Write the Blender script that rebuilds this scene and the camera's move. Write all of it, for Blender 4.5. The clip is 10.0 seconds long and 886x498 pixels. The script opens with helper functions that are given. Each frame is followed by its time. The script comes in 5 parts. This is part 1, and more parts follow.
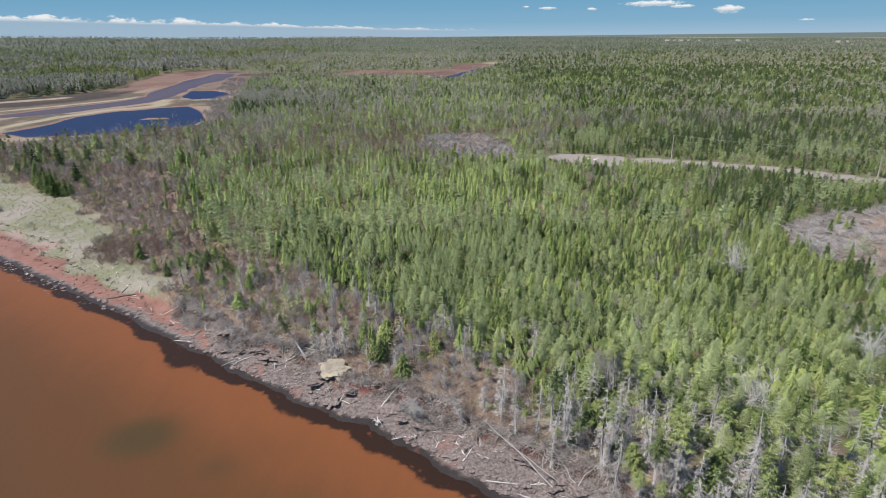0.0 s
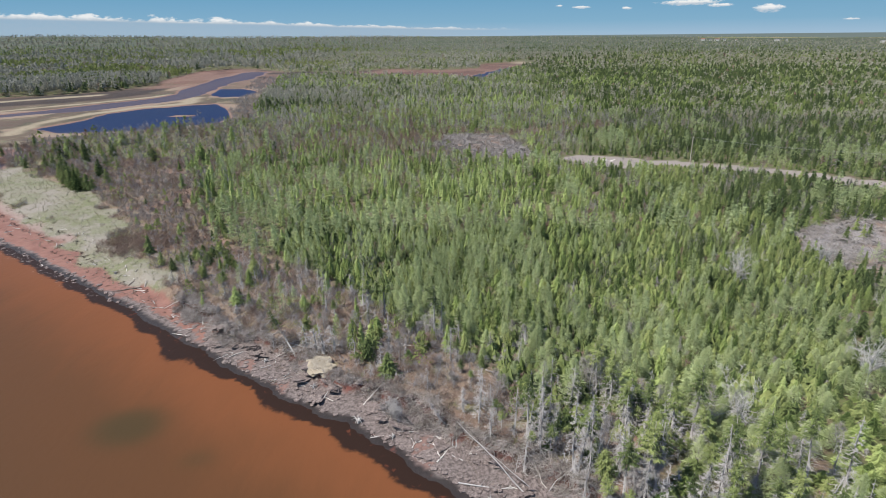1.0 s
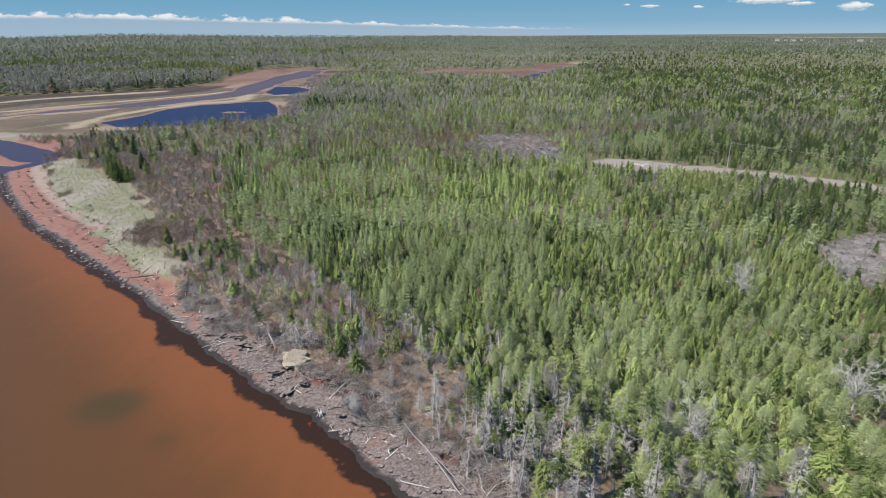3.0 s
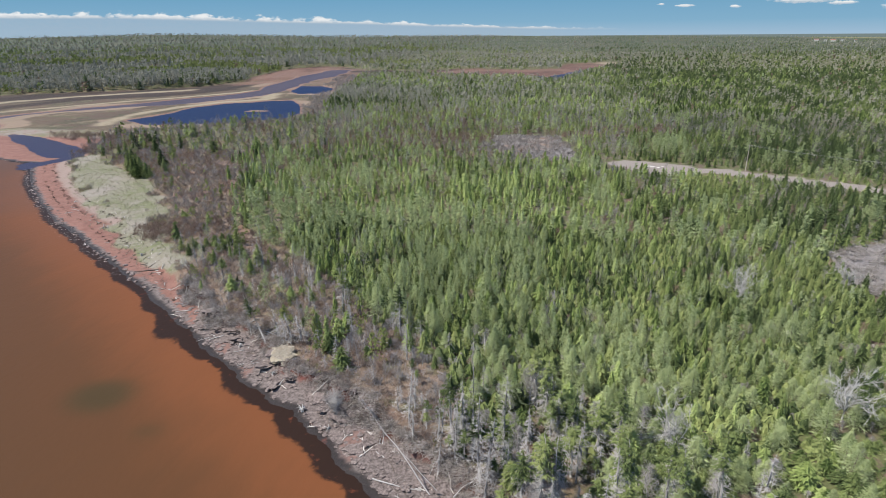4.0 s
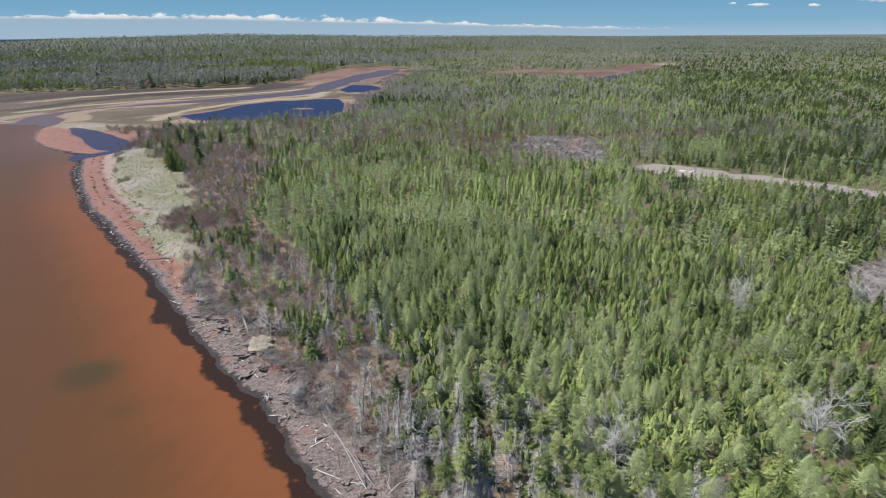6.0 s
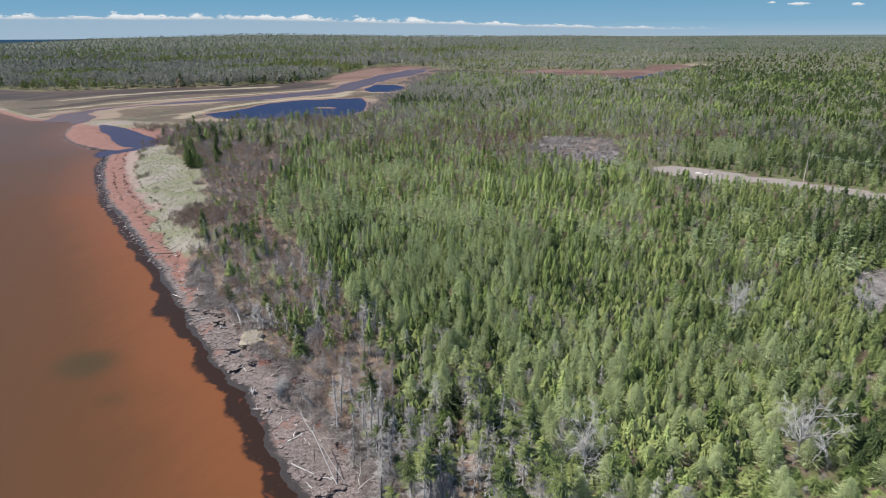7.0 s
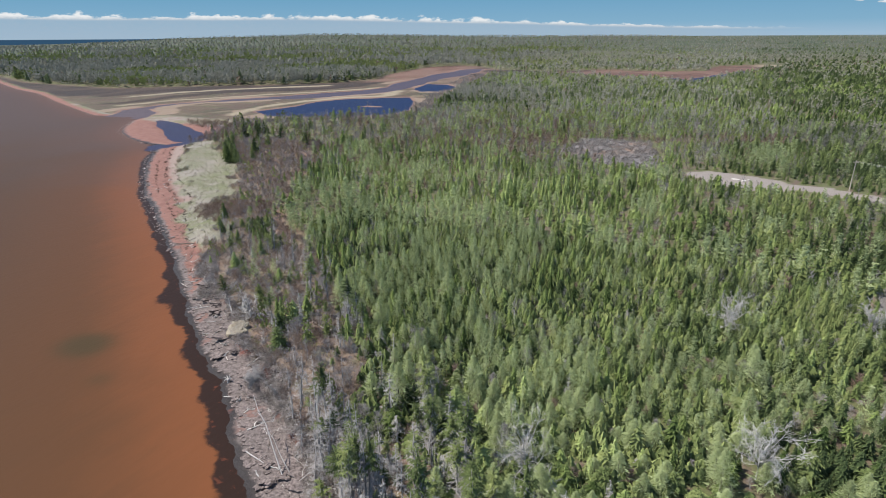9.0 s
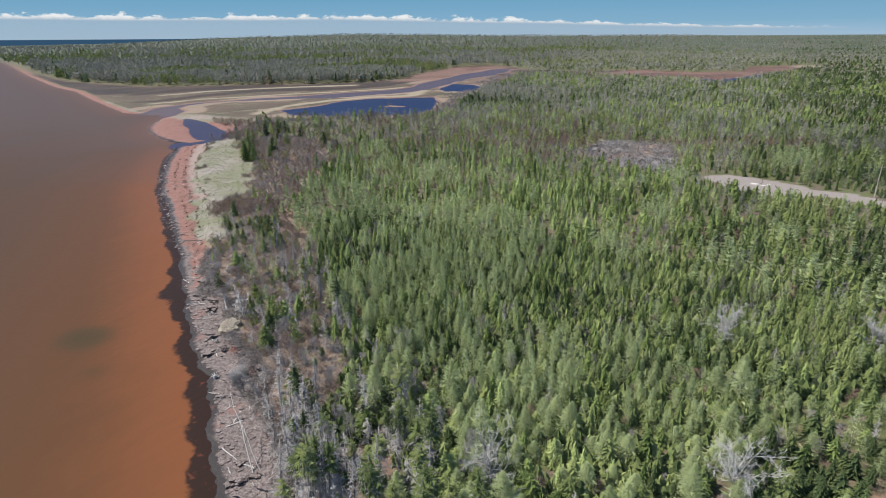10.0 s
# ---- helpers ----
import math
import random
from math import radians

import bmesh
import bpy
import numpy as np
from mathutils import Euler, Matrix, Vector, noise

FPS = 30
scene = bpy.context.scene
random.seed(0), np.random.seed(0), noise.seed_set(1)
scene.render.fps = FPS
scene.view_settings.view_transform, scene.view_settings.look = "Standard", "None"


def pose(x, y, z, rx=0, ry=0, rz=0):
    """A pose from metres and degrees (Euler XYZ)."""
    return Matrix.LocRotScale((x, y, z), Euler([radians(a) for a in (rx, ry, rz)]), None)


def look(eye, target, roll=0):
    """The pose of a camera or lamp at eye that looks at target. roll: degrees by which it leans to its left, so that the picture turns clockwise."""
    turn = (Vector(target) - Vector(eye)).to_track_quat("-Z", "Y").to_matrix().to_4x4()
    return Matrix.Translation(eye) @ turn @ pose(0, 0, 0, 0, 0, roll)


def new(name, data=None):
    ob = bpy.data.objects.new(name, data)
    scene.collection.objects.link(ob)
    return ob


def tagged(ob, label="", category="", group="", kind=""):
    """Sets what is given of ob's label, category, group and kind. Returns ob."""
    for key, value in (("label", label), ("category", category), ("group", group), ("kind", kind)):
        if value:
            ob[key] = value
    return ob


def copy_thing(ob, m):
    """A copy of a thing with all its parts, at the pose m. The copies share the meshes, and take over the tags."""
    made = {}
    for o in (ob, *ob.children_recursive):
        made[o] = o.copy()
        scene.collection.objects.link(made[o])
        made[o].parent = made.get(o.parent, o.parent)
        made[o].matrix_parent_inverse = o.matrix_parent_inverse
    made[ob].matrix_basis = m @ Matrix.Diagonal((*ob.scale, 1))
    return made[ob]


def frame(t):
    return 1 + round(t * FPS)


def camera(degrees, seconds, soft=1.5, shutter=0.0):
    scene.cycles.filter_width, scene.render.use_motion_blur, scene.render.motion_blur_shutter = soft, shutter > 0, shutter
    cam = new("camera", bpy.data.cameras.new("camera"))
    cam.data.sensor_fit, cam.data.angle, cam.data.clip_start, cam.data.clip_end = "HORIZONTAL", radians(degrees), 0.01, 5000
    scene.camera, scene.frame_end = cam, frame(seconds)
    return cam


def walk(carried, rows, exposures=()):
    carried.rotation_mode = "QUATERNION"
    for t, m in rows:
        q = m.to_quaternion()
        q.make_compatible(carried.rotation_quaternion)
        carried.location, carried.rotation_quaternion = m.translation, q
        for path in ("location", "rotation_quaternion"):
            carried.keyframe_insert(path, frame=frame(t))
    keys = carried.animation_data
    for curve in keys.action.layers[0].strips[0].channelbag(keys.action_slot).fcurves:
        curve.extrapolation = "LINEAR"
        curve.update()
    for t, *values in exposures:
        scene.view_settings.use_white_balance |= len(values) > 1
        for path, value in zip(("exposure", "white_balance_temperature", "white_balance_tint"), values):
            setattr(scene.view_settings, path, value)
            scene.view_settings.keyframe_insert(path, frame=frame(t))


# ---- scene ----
cam = camera(74.9, 10.0, soft=0.7)
# seconds, eye x, y, z, heading to the left, tilt up, lean
ROWS = [
    (0, -0.25, -0.45, 48.29, 0.36, -20.15, -0.63),
    (0.5, 2.70, -0.34, 48.35, 1.83, -20.17, -0.59),
    (1, 5.67, -0.25, 48.43, 3.29, -20.19, -0.55),
    (1.5, 8.65, -0.13, 48.53, 4.76, -20.20, -0.52),
    (2, 11.64, 0.04, 48.61, 6.21, -20.20, -0.49),
    (2.5, 14.62, 0.30, 48.67, 7.65, -20.20, -0.46),
    (4, 23.51, 1.62, 48.68, 11.88, -20.19, -0.40),
    (4.5, 26.45, 2.25, 48.63, 13.28, -20.18, -0.38),
    (5, 29.36, 2.95, 48.56, 14.68, -20.17, -0.37),
    (5.5, 32.26, 3.73, 48.47, 16.07, -20.16, -0.35),
    (7, 40.82, 6.43, 48.20, 20.33, -20.13, -0.34),
    (7.5, 43.63, 7.46, 48.15, 21.78, -20.12, -0.34),
    (8, 46.41, 8.57, 48.12, 23.26, -20.11, -0.34),
    (8.5, 49.18, 9.80, 48.12, 24.75, -20.11, -0.35),
    (9, 51.94, 11.19, 48.16, 26.27, -20.11, -0.35),
    (9.5, 54.68, 12.78, 48.23, 27.80, -20.11, -0.37),
    (10, 57.41, 14.66, 48.35, 29.33, -20.12, -0.38),
]
walk(cam, [(t, pose(x, y, z, 0, 0, yaw) @ pose(0, 0, 0, 90 + tilt) @ pose(0, 0, 0, 0, 0, lean)) for t, x, y, z, yaw, tilt, lean in ROWS],
     [(0.0, 0.85), (10.0, 0.85)])

# ---------------------------------------------------------------- world and sun
SUN_AZ, SUN_EL = -113.0, 57.0   # degrees clockwise from +y; height
world = bpy.data.worlds.new("sky")
scene.world = world
world.use_nodes = True
W = world.node_tree
W.nodes.clear()


class Nodes:
    """Short hand for a node tree."""

    def __init__(self, tree):
        self.t = tree

    def add(self, kind, **inputs):
        n = self.t.nodes.new(kind)
        for k, v in inputs.items():
            self.put(n.inputs[k.replace("_", " ")], v)
        return n

    def put(self, socket, v):
        if isinstance(v, bpy.types.NodeSocket):
            self.t.links.new(v, socket)
        else:
            socket.default_value = v

    def math(self, op, a, b=0.0, c=0.0, clamp=False):
        n = self.t.nodes.new("ShaderNodeMath")
        n.operation, n.use_clamp = op, clamp
        for s, v in zip(n.inputs, (a, b, c)):
            self.put(s, v)
        return n.outputs[0]

    def step(self, v, lo, hi, to=0.0, end=1.0):
        n = self.t.nodes.new("ShaderNodeMapRange")
        n.interpolation_type = "SMOOTHSTEP"
        for s, x in zip(n.inputs, (v, lo, hi, to, end)):
            self.put(s, x)
        return n.outputs[0]

    def mix(self, f, a, b, blend="MIX"):
        n = self.t.nodes.new("ShaderNodeMix")
        n.data_type, n.blend_type = "RGBA", blend
        for s, v in zip((n.inputs[0], n.inputs[6], n.inputs[7]), (f, a, b)):
            if isinstance(v, tuple) and len(v) == 3:
                v = (*v, 1)
            self.put(s, v)
        return n.outputs[2]

    def noise(self, vec, scale, detail=3.0, rough=0.55, dist=0.0):
        n = self.t.nodes.new("ShaderNodeTexNoise")
        for k, v in (("Vector", vec), ("Scale", scale), ("Detail", detail), ("Roughness", rough), ("Distortion", dist)):
            self.put(n.inputs[k], v)
        return n.outputs["Fac"]

    def stretch(self, vec, x, y, z):
        n = self.t.nodes.new("ShaderNodeVectorMath")
        n.operation = "MULTIPLY"
        self.put(n.inputs[0], vec)
        n.inputs[1].default_value = (x, y, z)
        return n.outputs[0]

    def attr(self, name):
        n = self.t.nodes.new("ShaderNodeAttribute")
        n.attribute_name = name
        return n.outputs["Fac"]


N = Nodes(W)
sky = W.nodes.new("ShaderNodeTexSky")
sky.sky_type, sky.sun_disc = "NISHITA", False
sky.sun_elevation, sky.sun_rotation = radians(SUN_EL), radians(SUN_AZ)
sky.air_density, sky.dust_density, sky.ozone_density = 1.0, 0.4, 1.5
way = W.nodes.new("ShaderNodeTexCoord").outputs["Generated"]
sep = N.add("ShaderNodeSeparateXYZ", Vector=way)
elev = N.math("MULTIPLY", N.math("ARCSINE", sep.outputs[2]), 57.2958)
azim = N.math("MULTIPLY", N.math("ARCTAN2", sep.outputs[0], sep.outputs[1]), 57.2958)
high = N.mix(1.0, sky.outputs[0], (0.135, 0.135, 0.135), "MULTIPLY")
ramp = W.nodes.new("ShaderNodeValToRGB")
N.put(ramp.inputs[0], N.math("DIVIDE", elev, 10.0))
cr = ramp.color_ramp
for i, (p, c) in enumerate(((0.0, (0.196, 0.278, 0.358)), (0.12, (0.125, 0.235, 0.328)), (0.35, (0.086, 0.201, 0.308)), (1.0, (0.043, 0.131, 0.263)))):
    e = cr.elements[i] if i < 2 else cr.elements.new(p)
    e.position, e.color = p, (*c, 1)
clear = N.mix(N.step(elev, 6.0, 30.0), ramp.outputs[0], high)
# far bank of cumulus, lower towards the right, with a grey veil beneath
flat = N.add("ShaderNodeCombineXYZ", X=azim, Y=N.math("MULTIPLY", elev, 2.2))
lump = N.noise(flat.outputs[0], 0.45, 6.0, 0.62)
wisp = N.noise(flat.outputs[0], 1.9, 4.0, 0.6)
base = N.math("ADD", N.step(azim, 8.0, -40.0, 0.50, 1.50), N.math("MULTIPLY", N.math("SUBTRACT", N.noise(flat.outputs[0], 0.06, 1.0), 0.5), 0.3))
above = N.math("SUBTRACT", elev, base)
left = N.step(azim, 6.0, -6.0)
tops = N.math("ADD", N.math("MULTIPLY", lump, 1.7), N.math("MULTIPLY", wisp, 0.35))
body = N.math("MULTIPLY", N.step(N.math("SUBTRACT", N.math("SUBTRACT", tops, 0.70), N.math("MULTIPLY", above, N.step(azim, 0.0, -30.0, 2.0, 0.85))), 0.0, 0.22), N.step(above, -0.12, 0.06))
veil = N.math("MULTIPLY", N.math("MULTIPLY", N.step(above, 0.25, -0.1), left), N.math("ADD", N.math("MULTIPLY", wisp, 0.5), 0.5))
clouded = N.mix(veil, clear, (0.1974, 0.2604, 0.3234))
shade = N.mix(N.step(N.math("ADD", above, N.math("MULTIPLY", wisp, 0.3)), 0.1, 0.45), (0.2772, 0.3150, 0.3528), (0.4872, 0.4914, 0.4914))
clouded = N.mix(N.math("MULTIPLY", N.math("MULTIPLY", body, left), 0.92), clouded, shade)
# fair-weather puffs
for a, e, w, h in ((24.4, 1.92, 1.25, 0.36), (18.4, 2.52, 2.8, 0.26), (9.4, 2.32, 0.9, 0.14), (13.3, 2.18, 0.5, 0.15), (7.4, 2.48, 0.35, 0.1), (30.2, 1.0, 0.6, 0.1), (20.7, 2.25, 1.2, 0.16)):
    da = N.math("DIVIDE", N.math("SUBTRACT", azim, a), w)
    de = N.math("DIVIDE", N.math("SUBTRACT", elev, e), h)
    r2 = N.math("ADD", N.math("MULTIPLY", da, da), N.math("MULTIPLY", de, de))
    m = N.step(N.math("ADD", r2, N.math("MULTIPLY", wisp, 2.2)), 2.1, 1.2)
    clouded = N.mix(m, clouded, N.mix(N.step(de, -0.5, 0.4), (0.2856, 0.3276, 0.3696), (0.4872, 0.4914, 0.4914)))
# below the horizon: the open sea, hazy far land inland
below = N.mix(N.step(elev, 0.02, -0.04), clouded, N.mix(N.step(azim, -50.0, -44.0), (0.0185, 0.0462, 0.0840), (0.105, 0.130, 0.125)))
bg = N.add("ShaderNodeBackground", Color=below, Strength=1.0)
out = W.nodes.new("ShaderNodeOutputWorld")
W.links.new(bg.outputs[0], out.inputs[0])

sun_data = bpy.data.lights.new("sun", "SUN")
sun_data.energy, sun_data.angle, sun_data.color = 4.8, radians(0.53), (1.0, 0.95, 0.87)
sun = new("sun", sun_data)
sun_dir = Vector((math.sin(radians(SUN_AZ)) * math.cos(radians(SUN_EL)), math.cos(radians(SUN_AZ)) * math.cos(radians(SUN_EL)), math.sin(radians(SUN_EL))))
sun.matrix_world = look(sun_dir * 300, (0, 0, 0))

# ---------------------------------------------------------------- plan, metres
SHORE = [(2500, -1200), (400, -160), (200, -70), (120, -25), (60, 12), (30, 32), (9.3, 47.6), (3.4, 51.9), (-2.6, 56.3), (-8.5, 61), (-15, 65.8),
         (-21, 69), (-29.5, 75), (-40, 82), (-47, 87), (-62, 98), (-84, 112), (-103, 125), (-118, 134), (-140, 151), (-162, 169), (-184, 191),
         (-191, 201), (-200, 203), (-212, 205), (-229, 211), (-249, 222), (-263, 233), (-284, 256), (-296, 272), (-301, 276), (-309, 270),
         (-335, 265), (-384, 284), (-455, 313), (-544, 352), (-621, 375), (-874, 474), (-1416, 702), (-2400, 1100), (-3600, 1580), (-7000, 2900)]
LAND = SHORE + [(-7000, 9000), (9000, 9000), (9000, -1200)]
MARSH_NEAR = [(-182, 216), (-190, 228), (-203, 256), (-196, 285), (-172, 305), (-136, 330), (-124, 352), (-136, 372), (-150, 400), (-160, 437), (-190, 540),
              (-220, 660), (-245, 752), (-176, 775), (-111, 762), (-23, 735), (12, 672), (26, 780), (79, 993), (120, 1129)]
MARSH_FAR = [(126, 1180), (83, 1167), (15, 1076), (11, 946), (-45, 903), (-139, 927), (-189, 862), (-280, 880), (-345, 960), (-400, 985), (-415, 900), (-372, 707), (-343, 640),
             (-354, 560), (-385, 521), (-450, 478), (-521, 415), (-606, 420), (-701, 430), (-874, 492), (-1416, 718)]
MARSH = MARSH_NEAR + MARSH_FAR + [(-1416, 702), (-874, 474), (-621, 375), (-544, 352), (-455, 313), (-384, 284), (-335, 265), (-309, 270), (-301, 276), (-296, 272),
                                  (-284, 256), (-263, 233), (-249, 222), (-229, 211), (-212, 205), (-200, 203), (-188, 205)]
GRASS = [(-57, 103), (-70, 110.5), (-83, 120), (-110, 141), (-141, 167), (-169, 196), (-183, 217), (-172, 214), (-150, 196), (-136, 186), (-121, 176), (-97, 156),
         (-86, 142), (-81, 131), (-69, 120), (-60, 109)]
ROAD = [(44, 229), (52, 225), (66, 223.5), (80, 221.5), (98, 214), (121, 200), (140, 184), (170, 160), (230, 112), (330, 30)]
ROAD_PAD = [(41, 229), (47, 236), (60, 235), (72, 228), (72, 215), (60, 212), (50, 215)]
CLEARING = [(-13, 251), (-8, 288), (19, 288), (29, 245), (27, 228), (13, 232), (-3, 243)]
SLASH = [(77, 124), (84, 137), (97, 146), (122, 154), (150, 150), (140, 110), (100, 96), (84, 108)]
GLADE = [(73, 70), (72, 77), (78, 84), (90, 84), (92, 72), (80, 64)]
SCRUB = [(-62, 104), (-86, 143), (-121, 177), (-150, 197), (-172, 226), (-112, 230), (-78, 160), (-60, 134), (-50, 123), (-30, 111), (-19, 99), (-8, 87), (4, 78), (9, 67), (13, 54), (10, 47),
         (-2, 55), (-29.5, 75), (-47, 87)]
POND = [(-247, 325), (-244, 341), (-242, 363), (-245, 394), (-234, 424), (-214, 443), (-198, 453), (-172, 412), (-156, 375), (-150, 350), (-185, 318), (-225, 310)]
POND_ISLE = [(-204, 374), (-196, 387), (-184, 391), (-176, 382), (-186, 376)]
POND_SMALL = [(-232, 528), (-251, 590), (-228, 590), (-205, 560), (-199, 515), (-217, 508)]
LAGOON = [(-272, 262), (-271, 265), (-249, 258), (-221, 245), (-191, 227), (-186, 217), (-193, 212), (-205, 217), (-222, 228), (-241, 241), (-258, 253)]
CHANNEL = [(-303, 268, 11), (-318, 282, 12), (-334, 296, 8), (-341, 315, 3.6), (-342, 335, 3.2), (-334, 353, 4), (-322, 376, 6), (-306, 400, 10), (-288, 422, 17), (-272, 452, 19), (-258, 490, 16),
           (-256, 520, 12), (-268, 570, 13), (-286, 650, 15), (-302, 760, 20), (-320, 880, 16)]
OUTLET = [(-190, 222, 2.5), (-186, 212, 2.6), (-187, 203, 3.0), (-190, 196, 4)]
DARK_STRIPS = ([(-392, 310, 4), (-385, 328, 7), (-391, 378, 10), (-380, 429, 10), (-345, 463, 8), (-319, 496, 6), (-300, 540, 5)], [(-452, 355, 8), (-457, 406, 14), (-440, 441, 14), (-416, 489, 10)])
PALE_STRIPS = ([(-425, 358, 3), (-422, 405, 6), (-403, 452, 7), (-371, 495, 8), (-340, 526, 8)], [(-368, 310, 3), (-364, 355, 4), (-344, 392, 4), (-322, 435, 4), (-293, 478, 4), (-270, 531, 5)],
               [(-246, 300, 3), (-262, 345, 4), (-258, 392, 4), (-246, 428, 5), (-222, 452, 6), (-236, 500, 7)])
RED_FLAT = [(-324, 586), (-384, 742), (-430, 940), (-383, 975), (-302, 819), (-287, 717), (-300, 649)]
ARM = [(-20, 772, 7), (8, 735, 9), (14, 800, 6), (60, 960, 7)]


def inside(poly, x, y):
    hit = np.zeros(x.shape, bool)
    px, py = zip(*poly)
    for i in range(len(px)):
        x0, y0, x1, y1 = px[i - 1], py[i - 1], px[i], py[i]
        if y0 != y1:
            hit ^= ((y0 > y) != (y1 > y)) & (x < (x1 - x0) * (y - y0) / (y1 - y0) + x0)
    return hit


def away(line, x, y, closed=False, widths=None):
    """Distance to a line of points, less its half width where it has one."""
    best = np.full(x.shape, 1e9)
    for i in range(0 if closed else 1, len(line)):
        (x0, y0), (x1, y1) = line[i - 1][:2], line[i][:2]
        dx, dy = x1 - x0, y1 - y0
        k = np.clip(((x - x0) * dx + (y - y0) * dy) / (dx * dx + dy * dy), 0, 1)
        d = np.hypot(x - x0 - k * dx, y - y0 - k * dy)
        if widths:
            d = d - (widths[i - 1] * (1 - k) + widths[i] * k)
        best = np.minimum(best, d)
    return best


def signed(poly, x, y):
    d = away(poly, x, y, True)
    return np.where(inside(poly, x, y), d, -d)


def smooth(a, b, v):
    k = np.clip((v - a) / (b - a), 0, 1)
    return k * k * (3 - 2 * k)


# smooth value noise on numpy arrays
LATTICE = np.random.RandomState(5).rand(64, 64)


def wave(x, y, size, shift=0.0):
    u, v = x / size + shift, y / size + shift * 1.7
    i, j = np.floor(u).astype(int), np.floor(v).astype(int)
    a, b = u - i, v - j
    a, b = a * a * (3 - 2 * a), b * b * (3 - 2 * b)
    g = lambda p, q: LATTICE[(i + p) % 64, (j + q) % 64]
    return (g(0, 0) * (1 - a) + g(1, 0) * a) * (1 - b) + (g(0, 1) * (1 - a) + g(1, 1) * a) * b


def inland(x, y):
    d = away(SHORE, x, y)
    d = np.where(inside(LAND, x, y), d, -d)
    near = np.exp(-np.hypot(x + 10, y - 70) / 150)
    return d + near * ((wave(x, y, 5.0) - 0.5) * 2.2 + (wave(x, y, 1.7, 3.0) - 0.5) * 0.9)


def beach_width(x, y):
    return 5.2 + 2.2 * (wave(x, y, 9.0, 8.0) - 0.5) + 7.0 * smooth(-50, -100, x) * smooth(-300, -190, x) + 1.5 * smooth(-14, 4, x)


def wet(x, y):
    """Metres inside the estuary's waters (below 0: outside)."""
    w = np.maximum(signed(POND, x, y), signed(POND_SMALL, x, y))
    w = np.minimum(w, -signed(POND_ISLE, x, y))
    w = np.maximum(w, signed(LAGOON, x, y))
    for line in (CHANNEL, OUTLET, ARM):
        w = np.maximum(w, -away(line, x, y, False, [p[2] for p in line]))
    return w + (wave(x, y, 24, 2.0) - 0.5) * 7 * smooth(260, 420, y) + (wave(x, y, 9, 4.0) - 0.5) * 2.5


def height(x, y):
    sd = inland(x, y)
    bw = beach_width(x, y)
    k = np.clip(sd / bw, 0, 1)
    z = np.where(sd < 0, np.maximum(sd * 0.09, -2.0), 0.12 * np.minimum(sd, 1) + 0.85 * k ** 1.2)
    z = z + 1.6 * smooth(0.0, 0.7, sd - bw + 1.2 * (wave(x, y, 2.4, 9.0) - 0.5)) * (1 - 0.75 * smooth(-52, -75, x)) + 0.9 * smooth(0, 30, sd - bw) * smooth(-52, -75, x)
    z = z + (0.16 * (wave(x, y, 1.3) - 0.5) + 0.45 * (wave(x, y, 3.1, 5.0) - 0.5)) * smooth(0.3, 2.0, sd) * np.exp(-np.hypot(x, y - 60) / 120)
    z = z + smooth(10, 80, sd) * (0.8 * (wave(x, y, 30.0) - 0.3))
    md = signed(MARSH, x, y)
    m = smooth(-12, 3, md)
    z = z * (1 - m) + m * np.minimum(z, 0.38 + 0.3 * wave(x, y, 40.0, 1.0))
    w = wet(x, y)
    z = np.where((sd > -6) & (w > -2), np.minimum(z, 0.25 - 0.22 * (w + 2)), z)
    r = np.hypot(x, y)
    az = np.degrees(np.arctan2(x, y))
    hill = smooth(900, 4600, r) * np.interp(az, [-66, -58, -50, -37, -28, -12, 0, 9, 20, 37], [4, 8, 38, 62, 56, 46, 39, 32, 17, 4]) + smooth(600, 1800, r) * 7 * (wave(x, y, 420.0, 3.0) - 0.4) + smooth(1800, 4000, r) * 12 * (wave(x, y, 900.0, 9.0) - 0.5)
    return np.maximum(z, -2.0) + np.where(sd > 20, hill * smooth(20, 200, np.minimum(sd, np.maximum(-md, 0))), 0)


def ground_at(x, y):
    return float(height(np.array([float(x)]), np.array([float(y)]))[0])

# ---------------------------------------------------------------- materials
def material(name):
    m = bpy.data.materials.new(name)
    m.use_nodes = True
    m.node_tree.nodes.clear()
    n = Nodes(m.node_tree)
    o = m.node_tree.nodes.new("ShaderNodeOutputMaterial")
    return m, n, o


def place(n):
    return n.t.nodes.new("ShaderNodeNewGeometry").outputs["Position"]


def surface(n, o, colour, rough=0.85, bump=None, depth=0.1, spec=0.3, metal=0.0):
    p = n.add("ShaderNodeBsdfPrincipled", Base_Color=colour if not isinstance(colour, tuple) else (*colour, 1), Roughness=rough, Metallic=metal)
    p.inputs["Specular IOR Level"].default_value = spec
    if bump is not None:
        b = n.add("ShaderNodeBump", Strength=0.8, Distance=depth, Height=bump)
        n.put(p.inputs["Normal"], b.outputs[0])
    n.put(o.inputs[0], p.outputs[0])
    return p


def foliage_material(name, dark, mid, pale, inner, through_light=0.3, single=True, patch=1.1):
    """Leaves or needles: three tones from tree to tree, the twigs' bare inner ends (on spruces darkened further as
    crown shade) and paler new growth at the tips.
    """
    m, n, o = material(name)
    geo = n.t.nodes.new("ShaderNodeNewGeometry")
    tree = n.t.nodes.new("ShaderNodeObjectInfo").outputs["Random"] if single else n.attr("tint")
    big = n.noise(geo.outputs["Position"], 0.035, 3.0)
    v = n.math("ADD", n.math("MULTIPLY", tree, 0.9), n.math("MULTIPLY", n.math("SUBTRACT", big, 0.5), patch))
